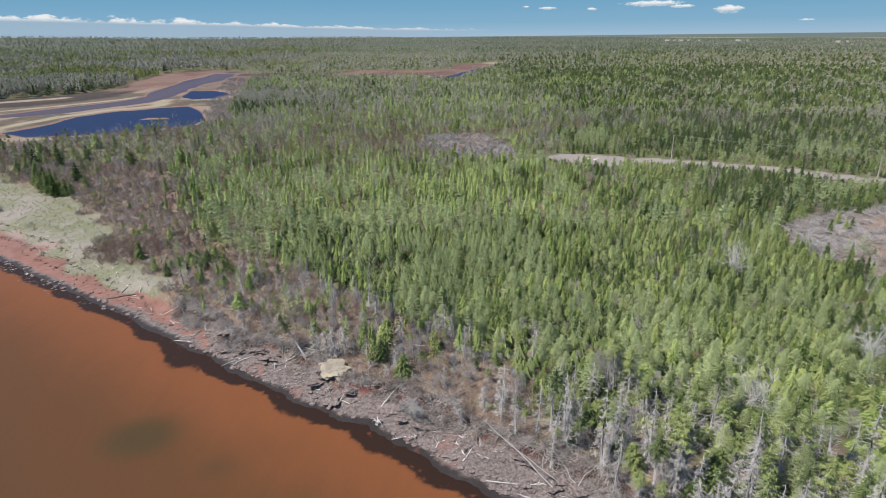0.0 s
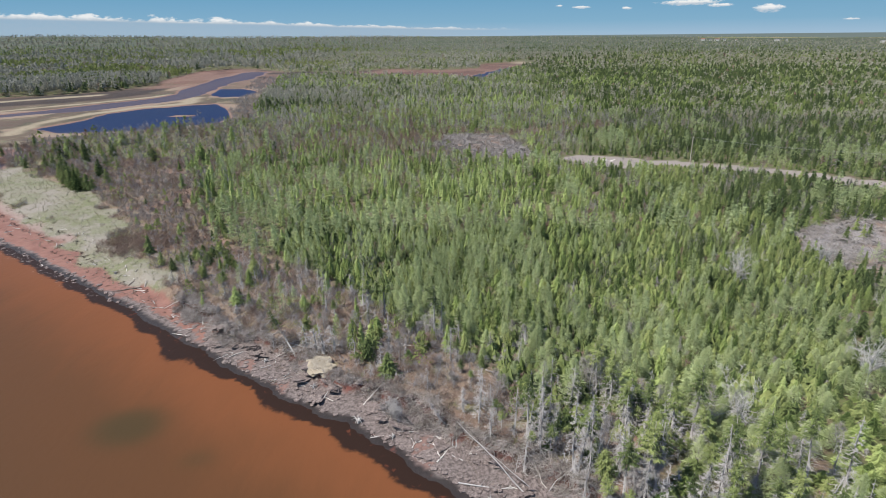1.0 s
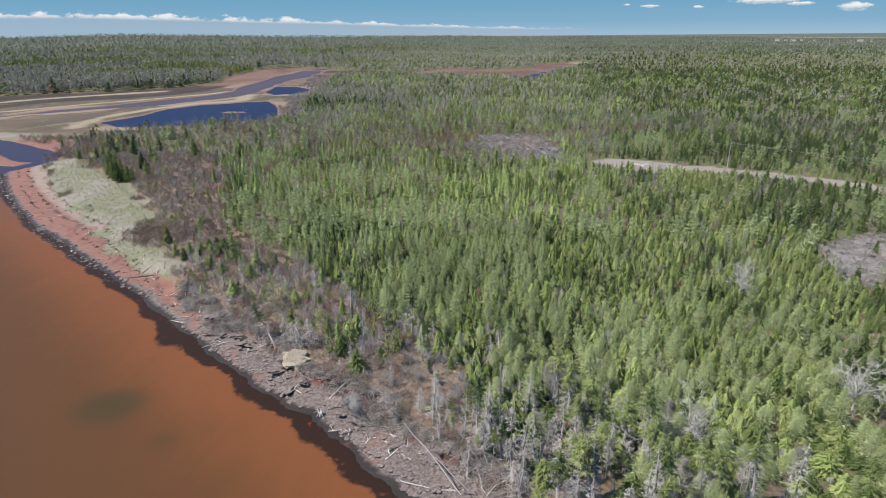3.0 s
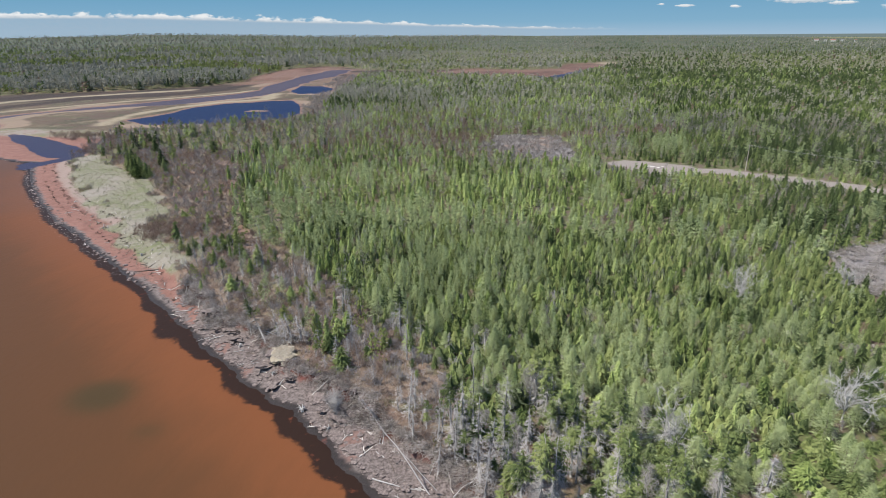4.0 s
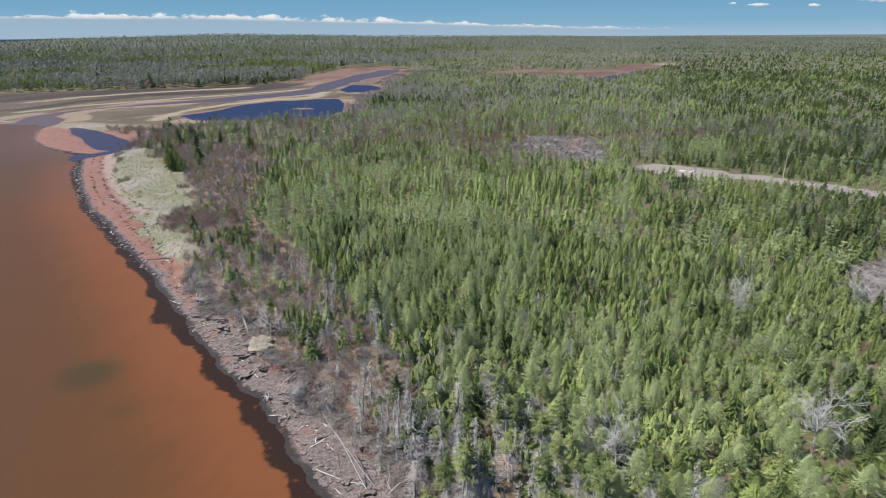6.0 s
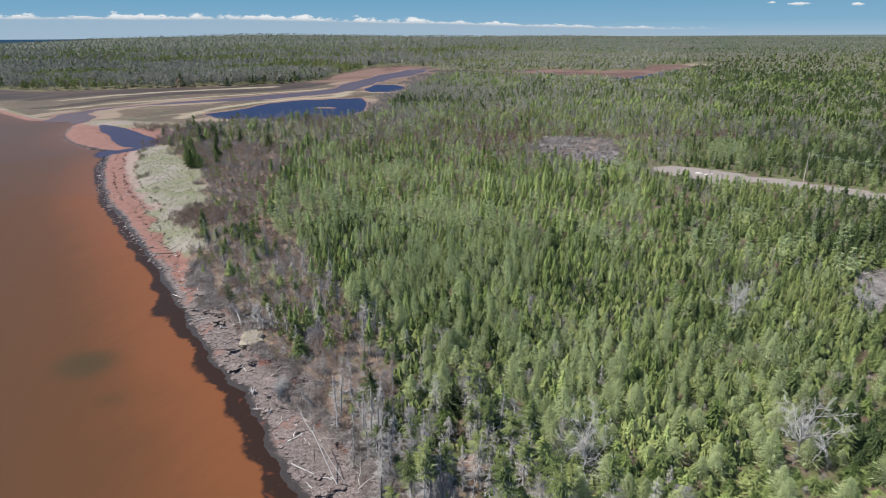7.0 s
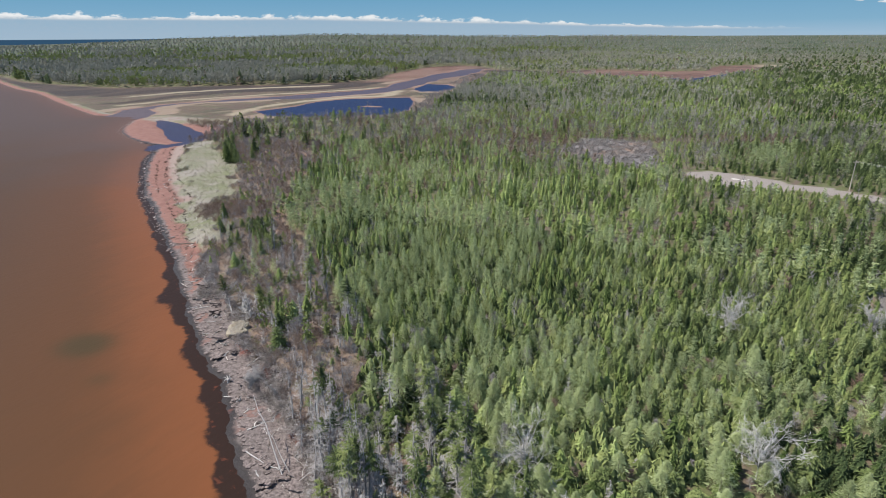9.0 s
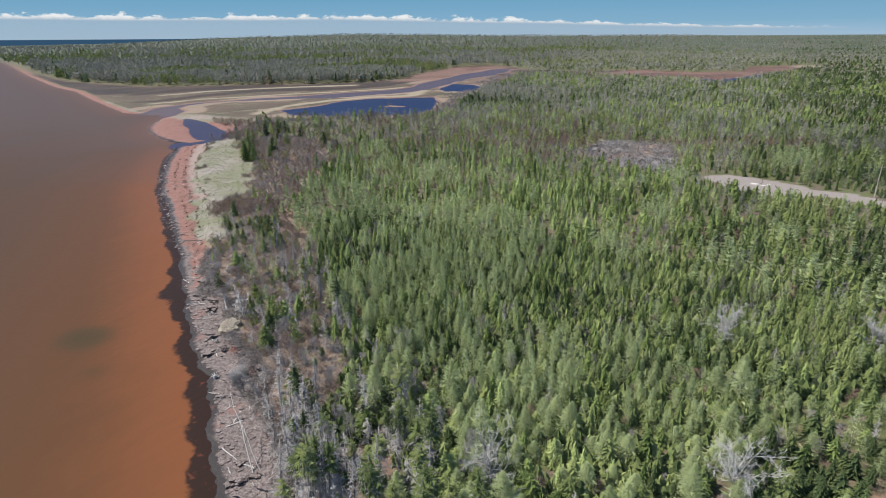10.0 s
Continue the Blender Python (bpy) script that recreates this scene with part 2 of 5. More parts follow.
    v = n.math("ADD", v, n.math("MULTIPLY", n.math("SUBTRACT", geo.outputs["Random Per Island"], 0.3), 0.3))
    col = n.mix(n.step(v, 0.5, 1.0), n.mix(n.step(v, 0.05, 0.5), dark, mid), pale)
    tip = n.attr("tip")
    # inner ends: bare twig colour, with the spruces' inner shade put into it
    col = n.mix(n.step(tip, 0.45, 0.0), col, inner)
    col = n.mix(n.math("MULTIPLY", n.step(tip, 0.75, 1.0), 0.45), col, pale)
    d = n.add("ShaderNodeBsdfDiffuse", Color=col, Roughness=0.9)
    t = n.add("ShaderNodeBsdfTranslucent", Color=n.mix(0.35, col, pale))
    x = n.t.nodes.new("ShaderNodeMixShader")
    n.put(x.inputs[0], through_light)
    n.put(x.inputs[1], d.outputs[0])
    n.put(x.inputs[2], t.outputs[0])
    n.put(o.inputs[0], x.outputs[0])
    return m


def bark_material(name, a, b, scale=6.0, stretchz=0.25):
    m, n, o = material(name)
    pos = place(n)
    g = n.noise(n.stretch(pos, 1, 1, stretchz), scale, 5.0, 0.65)
    w = n.noise(pos, 0.7, 2.0)
    rnd = n.t.nodes.new("ShaderNodeObjectInfo").outputs["Random"]
    isl = n.t.nodes.new("ShaderNodeNewGeometry").outputs["Random Per Island"]
    f = n.math("ADD", n.math("MULTIPLY", g, 0.6), n.math("ADD", n.math("MULTIPLY", w, 0.25), n.math("MULTIPLY", n.math("ADD", rnd, isl), 0.15)))
    surface(n, o, n.mix(n.step(f, 0.3, 0.75), a, b), 0.9, g, 0.03)
    return m


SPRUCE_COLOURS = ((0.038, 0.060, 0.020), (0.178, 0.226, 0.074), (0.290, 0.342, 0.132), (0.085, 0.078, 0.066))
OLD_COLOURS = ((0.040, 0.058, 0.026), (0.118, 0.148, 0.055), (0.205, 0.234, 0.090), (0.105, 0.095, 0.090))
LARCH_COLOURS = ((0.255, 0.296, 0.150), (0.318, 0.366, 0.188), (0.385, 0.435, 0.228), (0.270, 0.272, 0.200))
# greyer green for far spruces, aerial haze put into the leaf colour
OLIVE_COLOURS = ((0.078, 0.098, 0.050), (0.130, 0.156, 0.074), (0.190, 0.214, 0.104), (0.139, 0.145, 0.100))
TWIG_COLOURS = ((0.170, 0.155, 0.148), (0.230, 0.212, 0.204), (0.300, 0.280, 0.271), (0.17, 0.153, 0.146))
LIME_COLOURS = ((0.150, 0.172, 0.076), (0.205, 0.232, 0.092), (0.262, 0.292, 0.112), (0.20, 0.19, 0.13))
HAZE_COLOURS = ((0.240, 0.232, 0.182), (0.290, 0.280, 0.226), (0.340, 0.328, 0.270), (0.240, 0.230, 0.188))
RUST_COLOURS = ((0.150, 0.102, 0.084), (0.215, 0.152, 0.122), (0.285, 0.218, 0.170), (0.14, 0.105, 0.09))
LEAF = {}
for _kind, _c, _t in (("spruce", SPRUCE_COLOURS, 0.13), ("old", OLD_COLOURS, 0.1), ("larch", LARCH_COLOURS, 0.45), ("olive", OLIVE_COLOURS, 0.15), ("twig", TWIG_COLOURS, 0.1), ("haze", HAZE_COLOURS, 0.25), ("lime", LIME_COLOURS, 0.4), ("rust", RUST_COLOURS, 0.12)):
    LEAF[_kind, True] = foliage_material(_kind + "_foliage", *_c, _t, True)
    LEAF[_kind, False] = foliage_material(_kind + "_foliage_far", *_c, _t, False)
BARK = bark_material("brown_bark", (0.075, 0.062, 0.052), (0.20, 0.17, 0.15))
GREY_WOOD = bark_material("weathered_grey_wood", (0.140, 0.130, 0.124), (0.320, 0.305, 0.293), 9.0)
PALE_BARK = bark_material("pale_bark", (0.198, 0.185, 0.172), (0.383, 0.370, 0.350), 7.0)
CHAR_WOOD = bark_material("dark_wet_wood", (0.045, 0.035, 0.03), (0.15, 0.12, 0.10), 9.0)
BLEACHED = bark_material("bleached_driftwood", (0.223, 0.198, 0.180), (0.409, 0.384, 0.353), 10.0)
POLE_WOOD = bark_material("treated_pole_wood", (0.140, 0.119, 0.098), (0.252, 0.224, 0.196), 12.0)


def ground_material():
    m, n, o = material("ground_cover")
    pos = place(n)
    fine = n.noise(pos, 2.4, 6.0, 0.7)
    mid = n.noise(pos, 0.32, 4.0, 0.6)
    big = n.noise(pos, 0.05, 3.0)
    far = n.noise(pos, 0.006, 4.0)
    jag = n.math("ADD", n.math("MULTIPLY", n.math("SUBTRACT", mid, 0.5), 0.9), n.math("MULTIPLY", n.math("SUBTRACT", fine, 0.5), 0.5))

    def zone(name, soft=0.22):
        return n.step(n.math("ADD", n.attr(name), n.math("MULTIPLY", jag, 0.6)), 0.5 - soft, 0.5 + soft)

    # forest floor: needle litter, moss and dead heath
    litter = n.mix(n.step(fine, 0.3, 0.7), (0.0525, 0.0370, 0.0275), (0.1238, 0.0894, 0.0679))
    litter = n.mix(n.math("MULTIPLY", n.step(mid, 0.36, 0.54), 0.85), litter, n.mix(fine, (0.0380, 0.0480, 0.0160), (0.0960, 0.1080, 0.0380)))
    litter = n.mix(n.math("MULTIPLY", n.step(big, 0.55, 0.72), 0.4), litter, (0.1100, 0.0700, 0.0480))
    # heath scrub behind the bank
    heath = n.mix(n.step(fine, 0.3, 0.7), (0.0808, 0.0559, 0.0430), (0.1858, 0.1393, 0.1023))
    heath = n.mix(n.math("MULTIPLY", n.step(mid, 0.52, 0.66), 0.7), heath, (0.1238, 0.1204, 0.0525))
    heath = n.mix(n.math("MULTIPLY", n.step(big, 0.5, 0.62), 0.55), heath, (0.1453, 0.0774, 0.0559))
    col = n.mix(zone("heath"), litter, heath)
    # red sand and grey peat mud
    red = n.mix(n.step(mid, 0.3, 0.7), (0.125, 0.058, 0.045), (0.160, 0.083, 0.065))
    red = n.mix(n.math("MULTIPLY", n.step(fine, 0.55, 0.75), 0.35), red, (0.1359, 0.0679, 0.0559))
    pale = n.mix(fine, (0.160, 0.120, 0.101), (0.213, 0.178, 0.155))
    mud = n.mix(n.step(fine, 0.32, 0.68), (0.048, 0.038, 0.035), (0.154, 0.126, 0.117))
    mud = n.mix(n.math("MULTIPLY", n.step(n.noise(pos, 0.9, 4.0, 0.6, 0.6), 0.55, 0.7), 0.6), mud, (0.0619, 0.0464, 0.0430))
    sand = n.mix(zone("red"), mud, red)
    sand = n.mix(n.math("MULTIPLY", zone("pale", 0.35), 0.8), sand, pale)
    wrack = n.step(n.noise(n.stretch(pos, 1.0, 1.0, 0), 1.6, 4.0, 0.65, 1.2), 0.50, 0.62)
    sand = n.mix(n.math("MULTIPLY", n.math("MULTIPLY", wrack, n.attr("wrack")), 0.85), sand, (0.0525, 0.0370, 0.0318))
    col = n.mix(zone("beach"), col, sand)
    # bank face: red earth, and the overhang's shaded hollows painted as dark patches
    col = n.mix(zone("scarp", 0.3), col, n.mix(n.step(mid, 0.42, 0.62), (0.030, 0.022, 0.019), (0.125, 0.045, 0.034)))
    straw = n.mix(n.step(fine, 0.3, 0.72), (0.101, 0.091, 0.062), (0.176, 0.165, 0.125))
    straw = n.mix(n.math("MULTIPLY", n.step(mid, 0.44, 0.56), 0.8), straw, n.mix(fine, (0.058, 0.070, 0.026), (0.120, 0.128, 0.060)))
    straw = n.mix(n.math("MULTIPLY", n.step(n.math("ADD", n.math("MULTIPLY", big, 0.6), n.math("MULTIPLY", mid, 0.4)), 0.47, 0.58), 0.75), straw, n.mix(fine, (0.120, 0.098, 0.086), (0.250, 0.222, 0.204)))
    col = n.mix(zone("grass"), col, straw)
    # salt marsh
    reach = n.noise(n.stretch(pos, 1.0, 0.55, 0), 0.028, 4.0, 0.6)
    mtan = n.mix(n.step(reach, 0.38, 0.58), (0.036, 0.034, 0.020), (0.074, 0.054, 0.035))
    mtan = n.mix(n.math("MULTIPLY", n.step(mid, 0.45, 0.65), 0.35), mtan, (0.0920, 0.0894, 0.0456))
    vein = n.noise(n.stretch(pos, 1.0, 0.4, 0), 0.07, 6.0, 0.72, 1.2)
    mtan = n.mix(n.math("MULTIPLY", n.step(vein, 0.48, 0.56), 0.85), mtan, (0.066, 0.045, 0.033))
    mtan = n.mix(n.math("MULTIPLY", n.step(vein, 0.45, 0.37), 0.6), mtan, (0.150, 0.115, 0.078))
    runnel = n.noise(n.stretch(pos, 0.35, 1.3, 0), 0.11, 5.0, 0.7, 0.8)
    mtan = n.mix(n.math("MULTIPLY", n.step(runnel, 0.54, 0.62), 0.75), mtan, n.mix(fine, (0.046, 0.026, 0.019), (0.078, 0.046, 0.034)))
    mtan = n.mix(n.math("MULTIPLY", n.step(runnel, 0.44, 0.36), 0.5), mtan, (0.058, 0.062, 0.028))
    marsh = n.mix(zone("bog"), mtan, n.mix(n.step(reach, 0.4, 0.6), (0.0200, 0.0140, 0.0112), (0.0390, 0.0260, 0.0190)))
    marsh = n.mix(n.math("MULTIPLY", zone("bar", 0.2), 0.6), marsh, n.mix(vein, (0.165, 0.110, 0.082), (0.240, 0.188, 0.138)))
    marsh = n.mix(n.math("MULTIPLY", n.attr("red_flat"), n.step(vein, 0.42, 0.52, 0.4, 0.9)), marsh, n.mix(mid, (0.078, 0.036, 0.025), (0.125, 0.068, 0.050)))
    marsh = n.mix(n.math("MULTIPLY", n.attr("strip_dark"), n.step(mid, 0.3, 0.5, 0.6, 0.95)), marsh, n.mix(fine, (0.012, 0.008, 0.006), (0.034, 0.021, 0.015)))
    marsh = n.mix(n.math("MULTIPLY", n.attr("strip_pale"), n.step(mid, 0.3, 0.5, 0.55, 0.95)), marsh, n.mix(fine, (0.150, 0.124, 0.080), (0.235, 0.196, 0.140)))
    marsh = n.mix(zone("mud", 0.3), marsh, n.mix(mid, (0.110, 0.062, 0.047), (0.160, 0.104, 0.080)))
    col = n.mix(zone("marsh", 0.15), col, marsh)
    gravel = n.mix(n.step(fine, 0.3, 0.7), (0.137, 0.116, 0.102), (0.198, 0.173, 0.155))
    col = n.mix(zone("road", 0.12), col, gravel)
    debris = n.mix(n.step(fine, 0.35, 0.65), (0.085, 0.074, 0.070), (0.200, 0.184, 0.180))
    debris = n.mix(n.math("MULTIPLY", n.step(big, 0.48, 0.6), 0.6), debris, (0.1608, 0.0894, 0.0499))
    col = n.mix(zone("slash"), col, debris)
    # woods too far to tell trees apart, fields between them
    wood = n.mix(n.step(far, 0.42, 0.6), (0.034, 0.044, 0.020), (0.058, 0.058, 0.038))
    col = n.mix(n.attr("distant"), col, wood)
    col = n.mix(n.attr("field"), col, n.mix(far, (0.0808, 0.1359, 0.0310), (0.1978, 0.1238, 0.0808)))
    # peat, soaked black at the water's edge
    col = n.mix(zone("peat", 0.3), col, n.mix(n.step(mid, 0.62, 0.72), (0.014, 0.010, 0.009), (0.070, 0.026, 0.018)))
    h = n.math("ADD", n.math("MULTIPLY", fine, 0.5), mid)
    surface(n, o, col, n.mix(n.attr("peat"), (0.9, 0.9, 0.9), (0.55, 0.55, 0.55)), h, 0.22, 0.25)
    return m


def water_material(name, sea=True):
    m, n, o = material(name)
    pos = place(n)
    if sea:
        big = n.noise(n.stretch(pos, 1, 0.6, 0), 0.018, 4.0, 0.6, 0.8)
        streak = n.noise(n.stretch(pos, 1, 0.35, 0), 0.12, 4.0, 0.6, 1.5)
        off = n.attr("off")
        j = n.math("ADD", off, n.math("MULTIPLY", n.math("SUBTRACT", streak, 0.5), 9.0))
        col = n.mix(n.step(j, 1.5, 20.0), (0.1100, 0.0410, 0.0170), (0.0660, 0.0295, 0.0130))
        col = n.mix(n.math("MULTIPLY", n.step(j, 9.0, 50.0), 0.9), col, (0.0470, 0.0262, 0.0138))
        col = n.mix(n.math("MULTIPLY", n.step(big, 0.50, 0.68), n.step(off, 30.0, 90.0, 0.0, 0.7)), col, (0.0275, 0.0198, 0.0172))
        col = n.mix(n.step(off, 60.0, 300.0, 0.0, 0.75), col, (0.058, 0.038, 0.028))
        col = n.mix(n.step(off, 160.0, 900.0), col, (0.0310, 0.0370, 0.0499))
        along = n.add("ShaderNodeSeparateXYZ", Vector=pos).outputs[1]
        col = n.mix(n.step(n.math("ADD", along, n.math("MULTIPLY", n.math("SUBTRACT", big, 0.5), 120.0)), 110.0, 220.0, 0.0, 0.7), col, (0.055, 0.038, 0.031))
        # dark peat bed showing through the shallows
        edge = n.noise(pos, 0.55, 5.0, 0.65, 0.8)
        bed = n.step(n.math("ADD", n.attr("shoal"), n.math("MULTIPLY", n.math("SUBTRACT", edge, 0.5), 0.9)), 0.30, 0.70, 0.0, 0.92)
        col = n.mix(bed, col, n.mix(n.step(edge, 0.60, 0.74), (0.011, 0.008, 0.007), (0.070, 0.024, 0.015)))
        col = n.mix(n.math("MULTIPLY", n.attr("patch"), 0.85), col, (0.036, 0.026, 0.012))
        foam = n.math("MULTIPLY", n.step(n.noise(n.stretch(pos, 1, 1, 0), 0.8, 5.0, 0.7, 1.0), 0.58, 0.64), n.attr("foam"))
        col = n.mix(n.math("MULTIPLY", foam, 0.75), col, (0.5332, 0.4730, 0.4472))
        rough, spec = 0.5, 0.04
        rip = n.noise(n.stretch(pos, 1.0, 0.5, 0), 0.9, 4.0, 0.6)
        amp = 0.05
    else:
        v = n.noise(n.stretch(pos, 1, 0.4, 0), 0.02, 3.0)
        col = n.mix(v, (0.004, 0.010, 0.045), (0.009, 0.013, 0.032))
        col = n.mix(n.attr("turbid"), col, n.mix(v, (0.0619, 0.0430, 0.0404), (0.0869, 0.0619, 0.0585)))
        rough, spec = 0.5, 0.08
        rip = n.noise(pos, 1.2, 3.0, 0.6)
        amp = 0.16
    surface(n, o, col, rough, rip, amp, spec)
    return m


GROUND, SEA, POOL = ground_material(), water_material("silty_red_sea_water"), water_material("still_pond_water", False)


# ---------------------------------------------------------------- mesh tools
def mesh_of(name, verts, faces, mats=(), attrs=None, smooth_faces=False):
    """A mesh from arrays; faces all with the same number of corners."""
    me = bpy.data.meshes.new(name)
    verts, faces = np.asarray(verts, np.float32), np.asarray(faces, np.int32)
    me.vertices.add(len(verts))
    me.vertices.foreach_set("co", verts.ravel())
    k = faces.shape[1]
    me.loops.add(faces.size)
    me.loops.foreach_set("vertex_index", faces.ravel())
    me.polygons.add(len(faces))
    me.polygons.foreach_set("loop_start", np.arange(0, faces.size, k, dtype=np.int32))
    me.polygons.foreach_set("loop_total", np.full(len(faces), k, np.int32))
    me.polygons.foreach_set("use_smooth", np.full(len(faces), smooth_faces))
    for m in mats:
        me.materials.append(m)
    for key, v in (attrs or {}).items():
        me.attributes.new(key, "FLOAT", "POINT").data.foreach_set("value", np.asarray(v, np.float32))
    me.update(calc_edges=True)
    return me


def soup(name, tris, tips, mat, tints=None):
    """A mesh of loose triangles (n, 3, 3) with the tip value of each corner."""
    n = len(tris)
    attrs = {"tip": np.asarray(tips).ravel()}
    if tints is not None:
        attrs["tint"] = tints
    return mesh_of(name, np.asarray(tris).reshape(-1, 3), np.arange(n * 3).reshape(-1, 3), (mat,), attrs)


def part(name, me, parent, label=""):
    ob = new(name, me)
    ob.parent = parent
    if label:
        tagged(ob, label)
    return ob


def root(name, m, label, category, group=""):
    ob = new(name)
    ob.empty_display_size = 0.3
    ob.matrix_world = m
    return tagged(ob, label, category, group)


def tube(points, radii, sides=6, caps=True):
    """Quads of a bent tapered tube; returns verts, faces."""
    pts = [Vector(p) for p in points]
    verts, faces = [], []
    for i, (p, r) in enumerate(zip(pts, radii)):
        d = (pts[min(i + 1, len(pts) - 1)] - pts[max(i - 1, 0)]).normalized()
        q = d.to_track_quat("Z", "Y")
        for s in range(sides):
            a = 2 * math.pi * s / sides
            verts.append(p + q @ Vector((math.cos(a) * r, math.sin(a) * r, 0)))
    for i in range(len(pts) - 1):
        for s in range(sides):
            a, b = i * sides + s, i * sides + (s + 1) % sides
            faces.append((a, b, b + sides, a + sides))
    if caps and sides % 2 == 0 and sides > 4:
        for o in (0, (len(pts) - 1) * sides):
            for s in range(1, sides - 2, 2):
                faces.append((o, o + s, o + s + 1, o + s + 2))
    return verts, faces


class Tubes:
    """Collects tubes into one mesh."""

    def __init__(self):
        self.v, self.f = [], []

    def add(self, points, radii, sides=5):
        v, f = tube(points, radii, sides)
        o = len(self.v)
        self.v += [tuple(p) for p in v]
        self.f += [tuple(i + o for i in q) for q in f]

    def mesh(self, name, mat):
        return mesh_of(name, self.v, self.f, (mat,), None, True)


# ---------------------------------------------------------------- ground and water
def axis(stops):
    """Grid lines through (place, spacing) stops, the spacing gliding between them."""
    out = [stops[0][0]]
    while out[-1] < stops[-1][0]:
        p = out[-1]
        for (a, s), (b, e) in zip(stops, stops[1:]):
            if a <= p <= b:
                out.append(p + s + (e - s) * (p - a) / (b - a))
                break
    return np.array(out)


gx = axis([(-4900, 260), (-1500, 70), (-700, 12), (-330, 3.2), (-180, 2.2), (-110, 1.5), (-60, 1.0), (22, 1.0), (60, 4.0), (160, 7), (400, 20), (1500, 90), (4900, 260)])
gy = axis([(-1200, 200), (-200, 30), (0, 5), (40, 1.0), (90, 1.0), (140, 1.7), (240, 2.8), (460, 5.0), (900, 12), (2000, 70), (4900, 200)])
X, Y = np.meshgrid(gx, gy)
xs, ys = X.ravel(), Y.ravel()
zs = height(xs, ys)
nx, ny = len(gx), len(gy)
I = np.arange(nx * ny).reshape(ny, nx)
quads = np.stack([I[:-1, :-1], I[:-1, 1:], I[1:, 1:], I[1:, :-1]], -1).reshape(-1, 4)
sd, bw = inland(xs, ys), beach_width(xs, ys)
md = signed(MARSH, xs, ys)
wd = wet(xs, ys)
spit = smooth(-180, -192, xs) * smooth(300, 262, ys) * (inside(MARSH, xs, ys)) * smooth(-300, -285, xs)
dist = np.hypot(xs, ys)
road_d = np.minimum(away(ROAD, xs, ys) - 4.2, -signed(ROAD_PAD, xs, ys))
slash_d = np.maximum(signed(CLEARING, xs, ys), signed(SLASH, xs, ys))
zones = {
    "beach": smooth(0.6, -0.6, sd - bw) * smooth(-8, -6, sd),
    "heath": np.maximum(smooth(20, 9, sd - bw) * smooth(-75, -55, xs) * smooth(35, 20, xs), np.maximum(smooth(-2, 1, signed(GLADE, xs, ys)), smooth(-5, 3, signed(SCRUB, xs, ys)))),
    "red": np.clip(smooth(-300, -320, xs) + smooth(-58, -72, xs) * smooth(0.5, 2.5, sd) + 0.95 * smooth(1.8, 2.8, sd) * smooth(-33, -40, xs) + 0.5 * smooth(0.66, 0.74, wave(xs, ys, 6.0, 6.0)), 0, 1),
    "pale": smooth(-80, -105, xs) * smooth(-200, -182, xs) * smooth(6.5, 10.5, sd) * smooth(-3, 1, bw + 4 - sd),
    "wrack": np.clip(np.exp(-((sd - 0.62 * bw) / 0.9) ** 2) + 0.8 * np.exp(-((sd - 0.35 * bw) / 0.7) ** 2), 0, 1) * smooth(-48, -60, xs) * smooth(-190, -170, xs),
    "grass": smooth(-2.5, 3.0, signed(GRASS, xs, ys) + 9 * (wave(xs, ys, 7.0, 1.0) - 0.5)),
    "marsh": smooth(-6, 2, md) * (1 - spit) * np.maximum(smooth(5, 9, sd), smooth(-303, -290, xs)),
    "bog": smooth(-4, 10, md) * smooth(105, 60, away(MARSH_FAR, xs, ys)) * smooth(-285, -320, xs) * smooth(640, 560, ys) + smooth(700, 760, ys) * smooth(-6, 4, md) * 0.8,
    "mud": np.clip(smooth(-6, -1, wd) + smooth(520, 640, ys) * 0.5 * smooth(0.35, 0.55, wave(xs, ys, 40.0, 4.0)), 0, 1),
    "bar": smooth(-24, -10, wd) * smooth(0.35, 0.55, wave(xs * 1.4, ys * 0.6, 26.0, 13.0)) * smooth(800, 650, ys),
    "strip_dark": smooth(3, -3, np.minimum(*[away(q, xs, ys, False, [v[2] for v in q]) for q in DARK_STRIPS]) + 5 * (wave(xs, ys, 14.0, 5.0) - 0.5)),
    "strip_pale": smooth(2, -2, np.min([away(q, xs, ys, False, [v[2] for v in q]) for q in PALE_STRIPS], 0) + 5 * (wave(xs, ys, 11.0, 6.0) - 0.5)) + np.exp(-(((xs - 100) / 32) ** 2 + ((ys - 1140) / 50) ** 2) ** 2),
    "red_flat": np.maximum(smooth(-10, 6, signed(RED_FLAT, xs, ys)), 0.85 * smooth(700, 740, ys) * smooth(-190, -120, xs)),
    "road": smooth(1.0, -0.6, road_d),
    "slash": smooth(-4, 3, slash_d),
    "distant": smooth(1000, 2200, dist),
    "field": smooth(0.72, 0.80, wave(xs, ys, 520.0, 7.0)) * smooth(2600, 3200, dist) * smooth(8, 16, np.degrees(np.arctan2(xs, ys))),
    "scarp": smooth(-0.5, 0.1, sd - bw) * smooth(1.5, 0.7, sd - bw) * smooth(-58, -46, xs),
    "peat": smooth(1.7, 0.2, sd) * smooth(-320, -240, xs),
}
# the sand spit counts as beach
zones["beach"] = np.maximum(zones["beach"], spit)
zones["red"] = np.maximum(zones["red"], spit)
zones["grass"] = np.maximum(zones["grass"], smooth(-3, 6, md) * smooth(-205, -215, xs) * smooth(250, 262, ys) * smooth(330, 300, ys) * 0.6)
tagged(new("ground", mesh_of("ground", np.stack([xs, ys, zs], 1), quads, (GROUND,), zones, True)),
       "wooded coastal land with red sand beach, peat bank and salt marsh", "ground", kind="structure")



